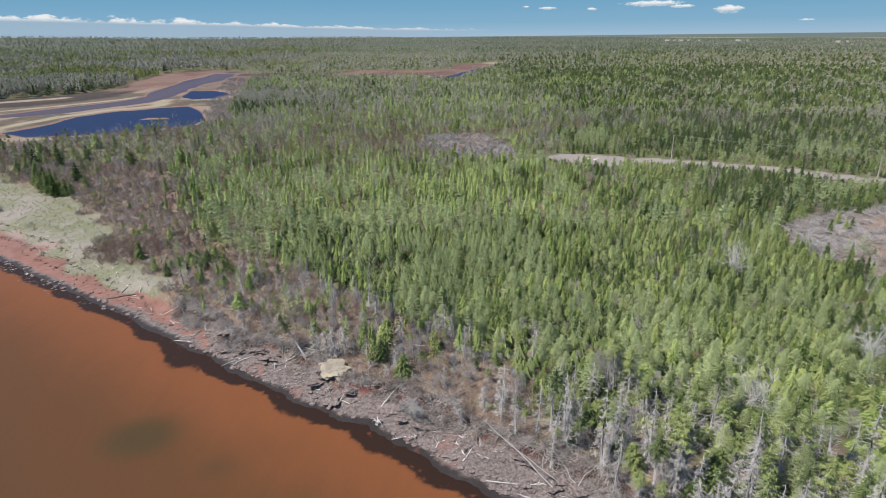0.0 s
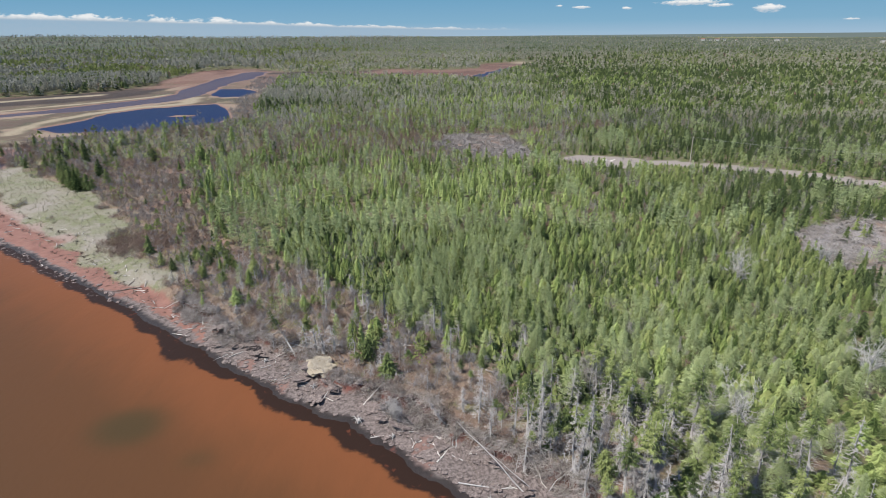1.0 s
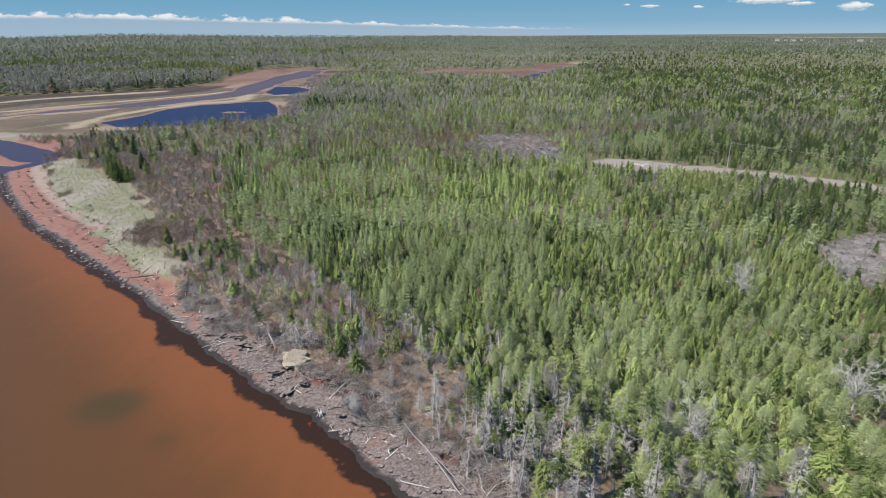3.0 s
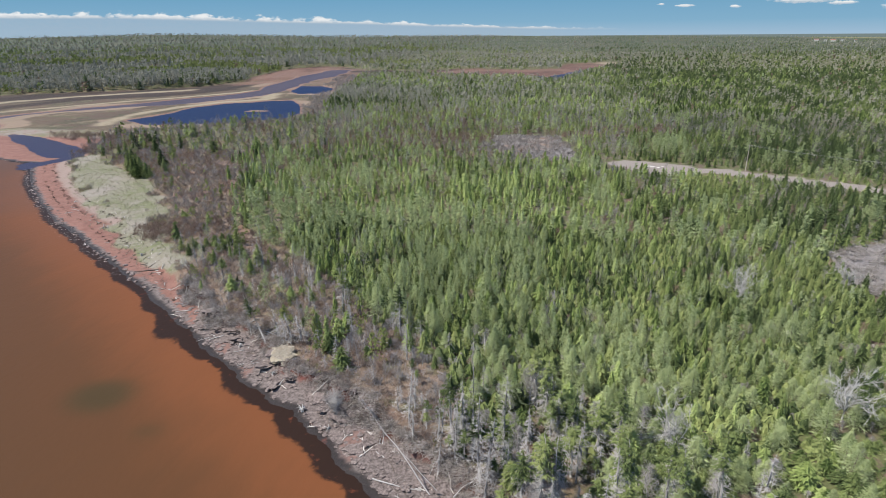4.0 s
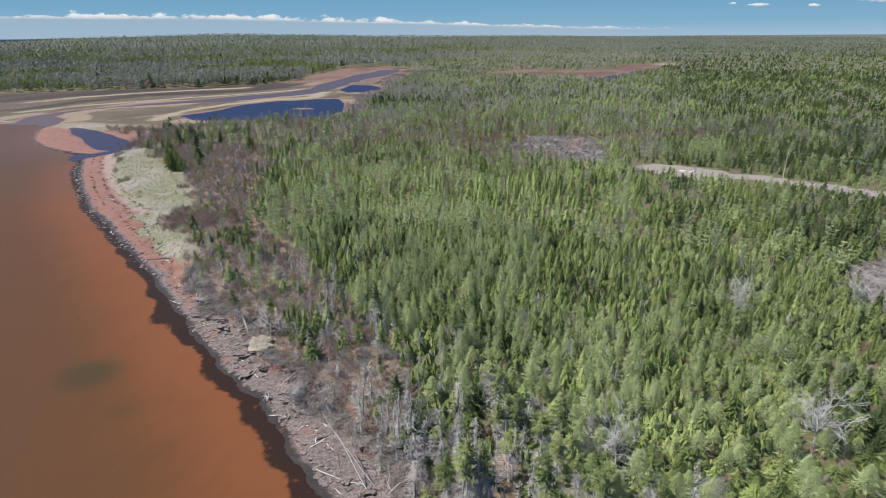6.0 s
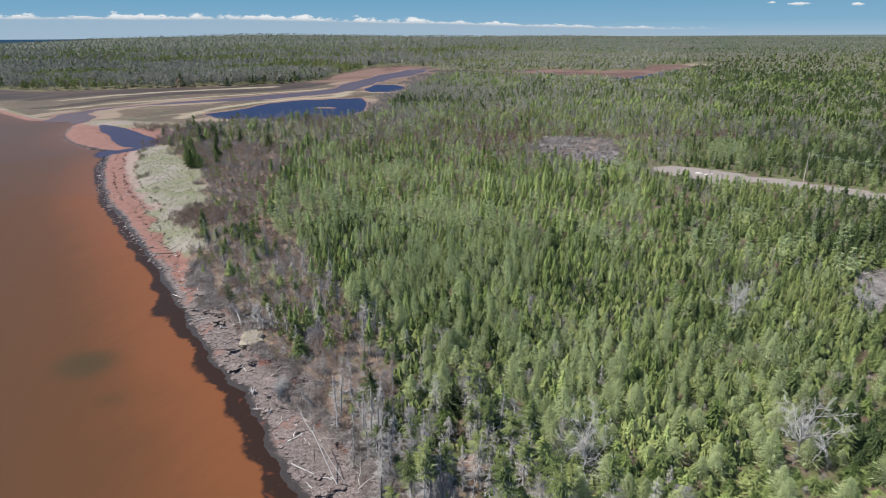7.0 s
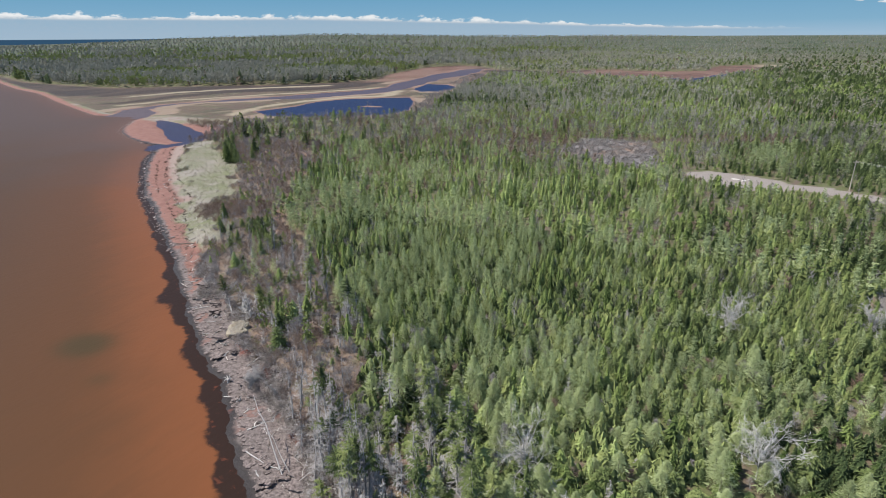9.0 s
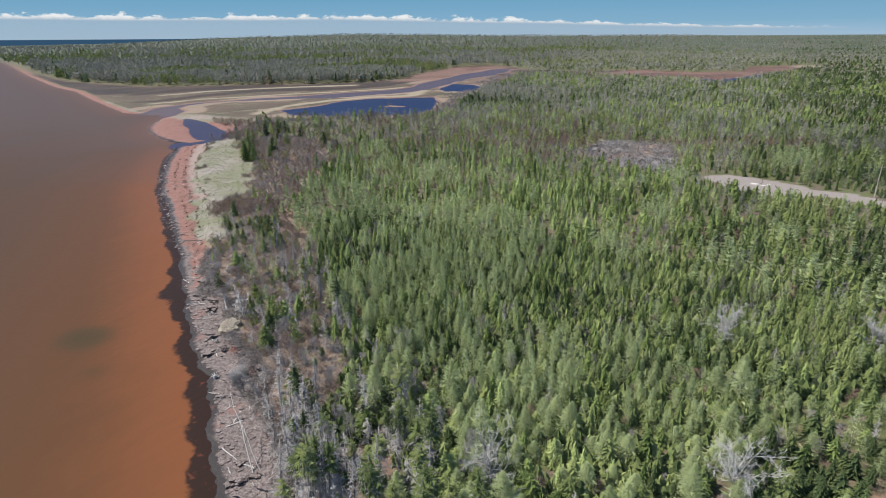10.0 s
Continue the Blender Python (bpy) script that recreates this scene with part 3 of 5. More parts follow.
def sheet(name, keep, z, mat, attrs, label, category):
    q = quads[keep[quads].any(1)]
    used = np.unique(q)
    back = np.zeros(nx * ny, np.int64)
    back[used] = np.arange(len(used))
    me = mesh_of(name, np.stack([xs[used], ys[used], np.full(len(used), z)], 1), back[q], (mat,), {k: v[used] for k, v in attrs.items()}, True)
    return tagged(new(name, me), label, category, kind="structure")


off = np.maximum(-sd, 0)
band = 1.7 + 2.0 * wave(xs, ys, 7.0, 4.0) + 2.2 * np.exp(-((xs + 44) / 3) ** 2)
shoal = smooth(1.35, 0.55, off / band) * smooth(-240, -190, xs)
patch = np.exp(-(((xs + 40) / 5.0) ** 2 + ((ys - 61.5) / 4.2) ** 2) ** 2) + 0.5 * np.exp(-(((xs + 28) / 2.2) ** 2 + ((ys - 55.7) / 1.6) ** 2))
sheet("sea", sd < 3, 0.0, SEA, {"off": off, "shoal": shoal, "patch": patch, "foam": smooth(3.5, 0.3, off) * smooth(-66, -86, xs) * 0.9}, "silty red-brown sea water along the beach", "sea")
turbid = smooth(330, 290, ys) * 0.25 + 0.65 * np.exp(-(np.maximum(away(CHANNEL, xs, ys), 0) / 30) ** 2) * (1 - smooth(-12, 0, signed(POND, xs, ys))) * (1 - smooth(-12, 0, signed(POND_SMALL, xs, ys)))
sheet("water_estuary", (wd > -3) & (sd > -4) & (dist < 1500), 0.06, POOL, {"turbid": np.clip(turbid, 0, 1)}, "shallow estuary channels and dark blue ponds in the marsh", "water")

# ---------------------------------------------------------------- tree shapes


def frond_shape(rs, twigs, spread, sag, width):
    """Unit bough along +x as loose triangles, with the tip value of every corner."""
    tri, tip = [], []
    for k in range(twigs):
        s = 0.12 + 0.82 * (k + rs.rand() * 0.6) / twigs
        z = -sag * s * s + 0.12 * s
        side = 1 if k % 2 else -1
        reach = spread * (0.35 + 0.9 * math.sin(math.pi * min(s * 0.85 + 0.12, 1))) * (0.75 + 0.5 * rs.rand())
        a = np.array([s - width, 0, z])
        b = np.array([s + width, 0, z + 0.02])
        c = np.array([s + 0.16 + 0.1 * rs.rand(), side * reach, z - 0.55 * reach + 0.10 * (rs.rand() - 0.5)])
        tri.append((a, b, c))
        tip.append((s * 0.75, s * 0.8, min(1.0, s * 0.6 + 0.45)))
    tri.append((np.array([0.0, -0.025, 0]), np.array([0.0, 0.025, 0]), np.array([0.8, 0, -sag * 0.64 + 0.1])))
    tip.append((0, 0, 0.5))
    tri.append((np.array([0.62, -0.09, -sag * 0.38 + 0.07]), np.array([0.62, 0.09, -sag * 0.38 + 0.07]), np.array([1.04, 0, -sag + 0.16])))
    tip.append((0.6, 0.6, 1.0))
    return np.array(tri), np.array(tip)


def lay(tri, length, heading, pitch, at, turn=0.0):
    """Copies a bough to its place on the trunk."""
    t = tri * length
    c, s = math.cos(turn), math.sin(turn)
    t = np.stack([t[..., 0], t[..., 1] * c - t[..., 2] * s, t[..., 1] * s + t[..., 2] * c], -1)
    c, s = math.cos(pitch), math.sin(pitch)
    t = np.stack([t[..., 0] * c - t[..., 2] * s, t[..., 1], t[..., 0] * s + t[..., 2] * c], -1)
    c, s = math.cos(heading), math.sin(heading)
    return np.stack([t[..., 0] * c - t[..., 1] * s, t[..., 0] * s + t[..., 1] * c, t[..., 2]], -1) + at


def conifer(rs, tall, wide, levels, per, twigs, low=0.06, spread=0.34, sag=0.22, width=0.075, power=0.85, lift=-0.30, ragged=0.3, high=0.985):
    """Crown of boughs in uneven whorls round an upright stem."""
    shapes = [frond_shape(rs, twigs, spread, sag, width) for _ in range(4)]
    T, P = [], []
    for i in range(levels):
        k = low + (high - low) * (i + rs.rand() * 0.7) / levels
        r = wide * (1 - k) ** power * (0.55 + 0.45 * min(1, (k - low) * 7 + 0.35)) + 0.07 * wide
        m = max(3, int(round(per * (0.55 + 0.45 * (1 - k)))))
        a0 = rs.rand() * 7
        for j in range(m):
            if rs.rand() < ragged * 0.35:
                continue
            t, p = shapes[rs.randint(4)]
            n = r * (1 - ragged + 2 * ragged * rs.rand())
            T.append(lay(t, n, a0 + (j + 0.5 * rs.rand()) * 2 * math.pi / m, lift + 0.95 * k ** 3 + 0.2 * (rs.rand() - 0.5), np.array([0, 0, k * tall]), 0.5 * (rs.rand() - 0.5)))
            P.append(p)
    t = np.array([[[-0.05, 0, tall * 0.93], [0.05, 0, tall * 0.93], [0, 0, tall * 1.03]], [[0, -0.05, tall * 0.93], [0, 0.05, tall * 0.93], [0, 0, tall * 1.03]]])
    T.append(t)
    P.append(np.array([[0.6, 0.6, 1.0]] * 2))
    return np.concatenate(T), np.concatenate(P)


def spray(rs, tall, wide, count, size, thin, rise=0.5, bottom=0.12, cone=0.75, tipmin=0.35):
    """Airy crown: slender slivers scattered through a cone or dome, thinning outwards."""
    k = bottom + (1 - bottom) * rs.rand(count) ** 0.9
    r = wide * np.clip(1 - k, 0.02, 1) ** cone * np.sqrt(rs.rand(count)) * (0.7 + 0.5 * rs.rand(count))
    a = rs.rand(count) * 2 * math.pi
    c = np.stack([r * np.cos(a), r * np.sin(a), k * tall], 1)
    d = np.stack([np.cos(a) + 0.7 * rs.randn(count), np.sin(a) + 0.7 * rs.randn(count), rise + 0.4 * rs.randn(count)], 1)
    d /= np.linalg.norm(d, axis=1)[:, None]
    face = np.stack([np.cos(a), np.sin(a), np.full(count, 0.8)], 1) + 0.35 * rs.randn(count, 3)
    w = np.cross(d, face)
    w /= np.linalg.norm(w, axis=1)[:, None] + 1e-6
    n = size * (0.6 + 0.8 * rs.rand(count))[:, None]
    t = np.stack([c - d * n * 0.5 - w * n * thin, c - d * n * 0.5 + w * n * thin, c + d * n * 0.6], 1)
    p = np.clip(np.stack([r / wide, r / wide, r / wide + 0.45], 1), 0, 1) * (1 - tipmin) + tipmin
    return t, p


def bare_boughs(rs, tall, wide, levels, per, low, high, thick=0.008, droop=0.25, power=0.7):
    """Leafless side branches with a few twigs, as slivers."""
    T = []
    for i in range(levels):
        k = low + (high - low) * (i + rs.rand()) / levels
        for j in range(per):
            if rs.rand() < 0.22:
                continue
            a = rs.rand() * 2 * math.pi
            n = wide * (1 - k) ** power * (0.4 + 0.8 * rs.rand()) + 0.12
            o = np.array([0, 0, k * tall])
            d = np.array([math.cos(a), math.sin(a), -droop + 0.35 * (rs.rand() - 0.4)])
            e = o + d * n
            w = thick + 0.008 * n
            T.append([o + (0, 0, w), o - (0, 0, w), e])
            s = np.array([-math.sin(a), math.cos(a), 0]) * w
            T.append([o + s, o - s, e])
            for q in range(3):
                f = 0.35 + 0.5 * rs.rand()
                m = o + d * n * f
                v = d * 0.5 + np.array([-math.sin(a), math.cos(a), 0]) * (1 if q % 2 else -1) * (0.5 + 0.4 * rs.rand()) + np.array([0, 0, 0.5 * (rs.rand() - 0.6)])
                T.append([m + d * 0.018, m - d * 0.018 + (0, 0, 0.012), m + v * n * 0.4])
    T = np.array(T)
    return T, np.tile(np.array([0.5, 0.5, 0.9]), (len(T), 1))


def stem(name, rs, tall, r, mat, lean=0.03, sides=6):
    b = Tubes()
    b.add([(0, 0, -0.3), (lean * rs.randn() * tall * 0.3, lean * rs.randn() * tall * 0.3, tall * 0.35), (lean * rs.randn() * tall * 0.4, lean * rs.randn() * tall * 0.4, tall * 0.7), (0, 0, tall)],
          [r * 1.15, r * 0.8, r * 0.45, 0.012], sides)
    return b.mesh(name, mat)


def branching(rs, tall, wide, limbs, mat):
    """Spreading leafless hardwood: stem with crooked limbs as one part, fine twigs as another."""
    b, T = Tubes(), []
    fork = tall * 0.22
    b.add([(0, 0, -0.3), (0.05, 0.03, fork * 0.5), (0, 0, fork), (0.2 * rs.randn(), 0.2 * rs.randn(), tall * 0.5)], [0.15, 0.12, 0.10, 0.05], 6)

    def twigs(q, e, d, n):
        for _ in range(n):
            m = q.lerp(e, 0.1 + 0.9 * rs.rand())
            v = (d.normalized() + Vector(rs.randn(3) * 0.75)).normalized() * wide * (0.10 + 0.13 * rs.rand())
            w = Vector(rs.randn(3)).cross(v).normalized() * 0.016
            T.append([m + w, m - w, m + v])

    for i in range(limbs):
        a = 2 * math.pi * (i + 0.7 * rs.rand()) / limbs
        p = Vector((0, 0, fork * (0.6 + 1.1 * rs.rand())))
        d = Vector((math.cos(a), math.sin(a), 0.7 + 1.1 * rs.rand())).normalized()
        step = wide * (0.8 + 0.5 * rs.rand()) / 4
        pts = [p]
        for k in range(5):
            d = (d + Vector(rs.randn(3) * 0.28) + Vector((0, 0, -0.04))).normalized()
            pts.append(pts[-1] + d * step)
        b.add(pts, [0.06, 0.048, 0.038, 0.028, 0.018, 0.007], 4)
        for k in range(1, 6):
            for _ in range(2):
                o = pts[k - 1].lerp(pts[k], rs.rand())
                e = (pts[k] - pts[k - 1]).normalized()
                e = (e * 0.6 + Vector(rs.randn(3)) * 0.6 + Vector((0, 0, 0.15))).normalized()
                n = wide * (0.22 + 0.25 * rs.rand())
                mid = o + e * n * 0.5
                e2 = (e + Vector(rs.randn(3)) * 0.35).normalized()
                end = mid + e2 * n * 0.5
                b.add([o, mid, end], [0.022, 0.015, 0.005], 3)
                twigs(o, end, e2, 13)
    T = np.array([[tuple(p) for p in t] for t in T])
    return b.mesh("limbs", mat), T, np.tile(np.array([0.5, 0.6, 0.9]), (len(T), 1))


# ---------------------------------------------------------------- where the woods stand
EYE_POINT = (25.0, 0.0)


def sprinkle(rs, near, far, gap):
    """Uneven rows of places on the ground, with a gap that grows with the distance."""
    lo, hi = (-70, 40)
    out_, d = [], near
    while d < far:
        g = gap(d)
        n = int(radians(hi - lo) * d / g)
        a = radians(lo) + (np.arange(n) + rs.rand(n)) * g / d
        r = d + g * (rs.rand(n) - 0.5) * 1.3
        out_.append(np.stack([EYE_POINT[0] + r * np.sin(a), EYE_POINT[1] + r * np.cos(a)], 1))
        d += g
    return np.concatenate(out_)


# old leafless hardwoods: place, height, reach
HARDWOODS = [(37.5, 60.0, 10.0, 3.9), (60.0, 71.5, 9.0, 3.9), (56.3, 105.5, 9.0, 3.8), (76.5, 113.5, 8.0, 3.0)]


def wooded(p):
    """Which places are forest: off the beach, marsh, grass, road and clearings."""
    x, y = p[:, 0], p[:, 1]
    s = inland(x, y) - beach_width(x, y)
    ok = (s > 1.0) & (signed(GRASS, x, y) < -0.5) & (signed(MARSH, x, y) < -2)
    ok &= signed(GLADE, x, y) < -0.5 + 3 * (wave(x, y, 4.0, 1.0) - 0.5)
    for hx, hy, _, hw in HARDWOODS:
        ok &= np.hypot(x - hx, y - hy) > 0.3 * hw
    ok &= (away(ROAD, x, y) > 5.5) & (signed(ROAD_PAD, x, y) < -1.0)
    ok &= (np.maximum(signed(CLEARING, x, y), signed(SLASH, x, y)) < -1 + 6 * (wave(x, y, 6.0, 1.0) - 0.5)) | ((wave(x, y, 2.5, 3.0) > 0.86) & (y < 200))
    return ok, s


LARCH_STANDS = [(-8, 123, 7), (16, 90, 6), (6, 100, 7), (23, 86, 6), (52, 84, 7), (59, 83, 7), (43, 89, 7), (36, 119, 7), (-37, 195, 10), (-51, 172, 9), (-14, 381, 17), (79, 389, 17), (110, 166, 10), (25, 87, 6), (34, 79, 6), (56, 80, 6), (56, 85, 7), (19, 94, 6), (48, 75, 6), (30, 83, 6), (61, 85, 7), (66, 166, 9)]


def stand(p, s, rs):
    """Kind and height of the tree at each place."""
    x, y = p[:, 0], p[:, 1]
    n = len(p)
    r = np.hypot(x - 25, y)
    az = np.degrees(np.arctan2(x, y))
    u = rs.rand(n)
    tall = 3.15 + 1.6 * (wave(x, y, 32.0, 2.0) - 0.5) + 2.2 * (wave(x, y, 7.0, 12.0) - 0.5) + 3.0 * (rs.rand(n) - 0.5) + 2.0 * (rs.rand(n) > 0.96)
    belt = smooth(-80, -105, x) * smooth(165, 185, y) * smooth(330, 300, y)
    tall += belt * (-0.6 + 4.0 * rs.rand(n) ** 5) + 3.2 * np.exp(-(np.hypot(x - 25, (y - 56)) / 13.0) ** 4) + 2.0 * np.exp(-(np.hypot(x + 6, (y - 78)) / 16.0) ** 2)
    north = smooth(-325, -345, x)
    ridge = wave(x * 0.3, y, 70.0, 21.0)
    tall += 1.8 * smooth(330, 420, r) * smooth(0.42, 0.60, ridge) + 1.5 * smooth(700, 1500, r) + 4.2 * north - 0.8 * smooth(350, 450, r) * (1 - north)
    pale = wave(x, y, 17.0, 4.0) * 0.75 + wave(x, y, 55.0, 6.0) * 0.25
    larch = smooth(0.58, 0.66, 0.75 * pale + 0.25 * wave(x, y, 9.0, 14.0)) * 0.75 + 0.08 + 0.10 * smooth(125, 100, r) * smooth(25, 35, x)
    for cx, cy, cr in LARCH_STANDS:
        larch = np.maximum(larch, (0.62 if cy < 130 else 0.45) * np.exp(-(np.hypot(x - cx, (y - cy) * 0.8) / (cr if cy < 96 else 0.75 * cr)) ** 4))
    old = np.exp(-(np.hypot(x - 22, (y - 57)) / 15.0) ** 4)
    larch = larch * (1 - 0.9 * old) * (1 - 0.9 * smooth(330, 420, r)) * (1 - 0.8 * belt) * smooth(0, 14, s)
    grey = 0.08 + 0.2 * smooth(0.52, 0.68, wave(x, y, 70.0, 9.0)) * smooth(230, 330, r) + belt * (0.14 + 0.35 * smooth(0.4, 0.6, wave(x, y, 14.0, 3.0))) + 0.25 * smooth(0.62, 0.72, wave(x, y, 11.0, 17.0)) * smooth(60, 75, y)
    grey += 0.15 * smooth(420, 700, r) + 0.65 * smooth(0.40, 0.55, wave(x, y, 190.0, 5.0)) * smooth(420, 700, r) * (1 - 0.35 * smooth(20, 40, az))
    grey += 0.3 * smooth(20, 8, s) * smooth(25, 12, x) * smooth(-90, -60, x)
    mass = 0.5 * wave(x * 0.4, y, 75.0, 5.0) + 0.5 * wave(x * 0.45, y, 260.0, 2.0)
    outer = smooth(380, 560, r)
    share = 0.14 + 0.45 * smooth(90, -20, x) * smooth(350, 420, y) + 0.36 * smooth(800, 1050, r) + 0.75 * north
    grey = grey * (1 - outer) + outer * np.clip(share * (0.5 + 1.1 * smooth(0.40, 0.58, mass)), 0, 0.85)
    rust = 0.05 - 0.035 * smooth(120, 160, r) + 0.75 * np.exp(-((y - (268 + 0.42 * (x + 28))) / 7.0) ** 2) * smooth(-45, -25, x) * smooth(95, 70, x) + 0.35 * smooth(24, 10, s) * smooth(22, 10, x) * (x > -100)
    fringe = smooth(10, 2, -signed(GRASS, x, y)) * (y < 185)
    rust += 0.5 * fringe + 0.08 * belt
    grey += 0.2 * fringe
    rust += 0.3 * np.exp(-(np.hypot(x + 40, y - 255) / 45) ** 2)
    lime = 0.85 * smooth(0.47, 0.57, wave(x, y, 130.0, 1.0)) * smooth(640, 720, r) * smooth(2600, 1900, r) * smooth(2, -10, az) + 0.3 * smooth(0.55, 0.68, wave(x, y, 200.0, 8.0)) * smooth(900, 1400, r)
    snag = 0.025 + 0.17 * smooth(16, 2, s) * smooth(-100, -50, x) + 0.05 * np.exp(-(np.hypot(x - 20, y - 55) / 16.0) ** 2)
    grey = grey + 0.22 * smooth(70, 30, x) * smooth(225, 250, y) * smooth(420, 390, r)
    lime = lime + 0.14 * smooth(80, 40, x) * smooth(225, 250, y) * smooth(420, 390, r)
    lime = lime + 0.10 * smooth(40, -30, x) * smooth(420, 380, r)
    rust = rust + 0.07 * smooth(20, -40, x) * smooth(420, 380, r)
    open_scrub = smooth(-3, 3, signed(SCRUB, x, y) + 8 * (wave(x, y, 9.0, 2.0) - 0.5))
    rust = rust * (1 - open_scrub) + 0.30 * open_scrub
    grey = grey * (1 - open_scrub) + 0.40 * open_scrub
    snag = snag + 0.10 * open_scrub
    kind = np.full(n, 0)
    edge = np.cumsum(np.stack([snag, np.clip(lime, 0, 0.85), np.clip(rust, 0, 0.8), np.clip(grey, 0, 0.85)], 1), 1)
    edge = np.minimum(edge, 0.93)
    kind = np.where(u < edge[:, 0], 2, np.where(u < edge[:, 1], 5, np.where(u < edge[:, 2], 4, np.where(u < edge[:, 3], 3, 0))))
    kind = np.where((kind == 0) & (rs.rand(n) < larch), 1, kind)
    tall = np.where((kind == 3) & (r > 200), tall + 1.4, tall)
    tall = np.where(kind == 1, np.clip(tall * 1.35, 3.6, 7.0), tall)
    tall = tall * (0.6 + 0.4 * smooth(10, 22, away(ROAD, x, y)))
    return kind, np.clip(tall, 1.8, 16)


KINDS = ["spruce", "larch", "snag", "bare", "rust", "lime"]


def gather(rs, places, scales, shapes, tints):
    """Joins copies of loose-triangle shapes, turned and scaled, into one soup."""
    T, P, C = [], [], []
    pick = rs.randint(len(shapes), size=len(places))
    for v, (t, p) in enumerate(shapes):
        idx = np.nonzero(pick == v)[0]
        if not len(idx):
            continue
        a = rs.rand(len(idx)) * 2 * math.pi
        c, s = np.cos(a)[:, None, None], np.sin(a)[:, None, None]
        w, h = scales[idx, 0][:, None, None], scales[idx, 1][:, None, None]
        q = np.stack([(t[None, ..., 0] * c - t[None, ..., 1] * s) * w, (t[None, ..., 0] * s + t[None, ..., 1] * c) * w, t[None, ..., 2] * h], -1)
        q += places[idx][:, None, None, :]
        T.append(q.reshape(-1, 3, 3))
        P.append(np.tile(p, (len(idx), 1)))
        C.append(np.repeat(tints[idx], len(t) * 3))
    return np.concatenate(T), np.concatenate(P), np.concatenate(C)


def tiers(rs, tall, wide, count, points, low=0.05, power=0.9, ragged=0.28, droop=0.35, notch=0.52, rise=1.7):
    """Dense conifer crown: storeys of boughs, each a small ridged roof that slopes from the stem to its tip."""
    T, P = [], []
    for i in range(count):
        k = low + (0.95 - low) * (i + 0.4 * rs.rand()) / count
        r = wide * (1 - k) ** power + 0.05 * wide
        m = max(3, int(round(points * (1 - 0.4 * k))))
        up = tall * (0.95 - low) / count * rise
        ax, ay = 0.03 * wide * rs.randn(2)
        apex = (ax, ay, min(k * tall + up, 1.02 * tall))
        a0 = rs.rand() * 7
        tips, dents = [], []
        for j in range(m):
            a = a0 + 2 * math.pi * (j + 0.45 * (rs.rand() - 0.5)) / m
            n = r * (1 - ragged + 2 * ragged * rs.rand())
            tips.append((n * math.cos(a), n * math.sin(a), k * tall - droop * n * (0.4 + 1.2 * rs.rand()) + 0.1 * up))
            a += math.pi / m
            n = r * notch * (0.8 + 0.4 * rs.rand())
            dents.append((n * math.cos(a), n * math.sin(a), k * tall + 0.05 * up))
        for j in range(m):
            T += [(apex, dents[j - 1], tips[j]), (apex, tips[j], dents[j])]
            P += [(0.55, 0.5, 1.0), (0.55, 1.0, 0.5)]
    T.append(((-0.05 * wide, 0, tall * 0.9), (0.05 * wide, 0, tall * 0.9), (0, 0, tall * 1.05)))
    P.append((0.7, 0.7, 1.0))
    return np.array(T), np.array(P)


def clumps(rs, tall, wide, count, size, low, cone=0.3, flat=0.8):
    """Rounded leafless or budding crown at a distance: faceted tufts crowded through a dome."""
    T = []
    for i in range(count):
        k = low + (1 - low) * rs.rand() ** 0.8
        r = wide * (1 - k) ** cone * math.sqrt(rs.rand())
        a = rs.rand() * 6.283
        c = np.array([r * math.cos(a), r * math.sin(a), k * tall])
        n = size * (0.6 + 0.8 * rs.rand())
        b = rs.rand() * 6.283
        ring = [c + np.array([n * math.cos(b + q * 2.094), n * math.sin(b + q * 2.094), -n * flat * (0.4 + 0.8 * rs.rand())]) for q in range(3)]
        top = c + np.array([0.3 * n * rs.randn(), 0.3 * n * rs.randn(), n * flat])
        T += [(ring[q - 1], ring[q], top) for q in range(3)]
    return np.array(T), np.tile(np.array([0.55, 0.55, 0.85]), (len(T), 1))


def sliver_stem(tall, r):
    t = [[[-r, 0, 0], [r, 0, 0], [0, 0, tall]], [[0, -r, 0], [0, r, 0], [0, 0, tall]]]
    return np.array(t), np.full((2, 3), 0.1)


def joined(*pairs):
    return np.concatenate([p[0] for p in pairs]), np.concatenate([p[1] for p in pairs])


def far_shapes(detail):
    """Light-weight shapes, 5 m tall, for woods at four distances (0 near, 1 middle, 2 far, 3 farthest)."""
    rs = np.random.RandomState(40 + detail)
    fine = detail == 2
    detail = min(detail, 2)
    out_ = {}
    n = (1.0, 0.42, 0.05)[detail]
    out_["spruce"] = []
    for v in range(8):
        wide = (1.3, 1.42, 1.55)[detail] * (0.75 + 0.5 * rs.rand())
        low = 0.03 + 0.08 * rs.rand()
        crown = tiers(rs, 5, wide, (13, 7, 4 if fine else 3)[detail], (9, 6, 4)[detail], low, 0.48 + 0.3 * rs.rand(), 0.45, droop=0.25, notch=0.55, rise=(1.0, 1.1, 1.5)[detail])
        if detail < 2:
            crown = joined(crown, spray(rs, 5, wide * 1.15, (60, 12)[detail], (0.42, 0.6)[detail], (0.10, 0.15)[detail], rise=-0.1, bottom=low, cone=0.9))
        out_["spruce"].append(crown)
    if detail < 2:
        out_["larch"] = [joined(spray(rs, 5, 1.4, (340, 105)[detail], (0.46, 0.70)[detail], (0.065, 0.13)[detail], rise=0.1, bottom=0.1, cone=0.62), sliver_stem(4.9, 0.04)) for _ in range(6)]
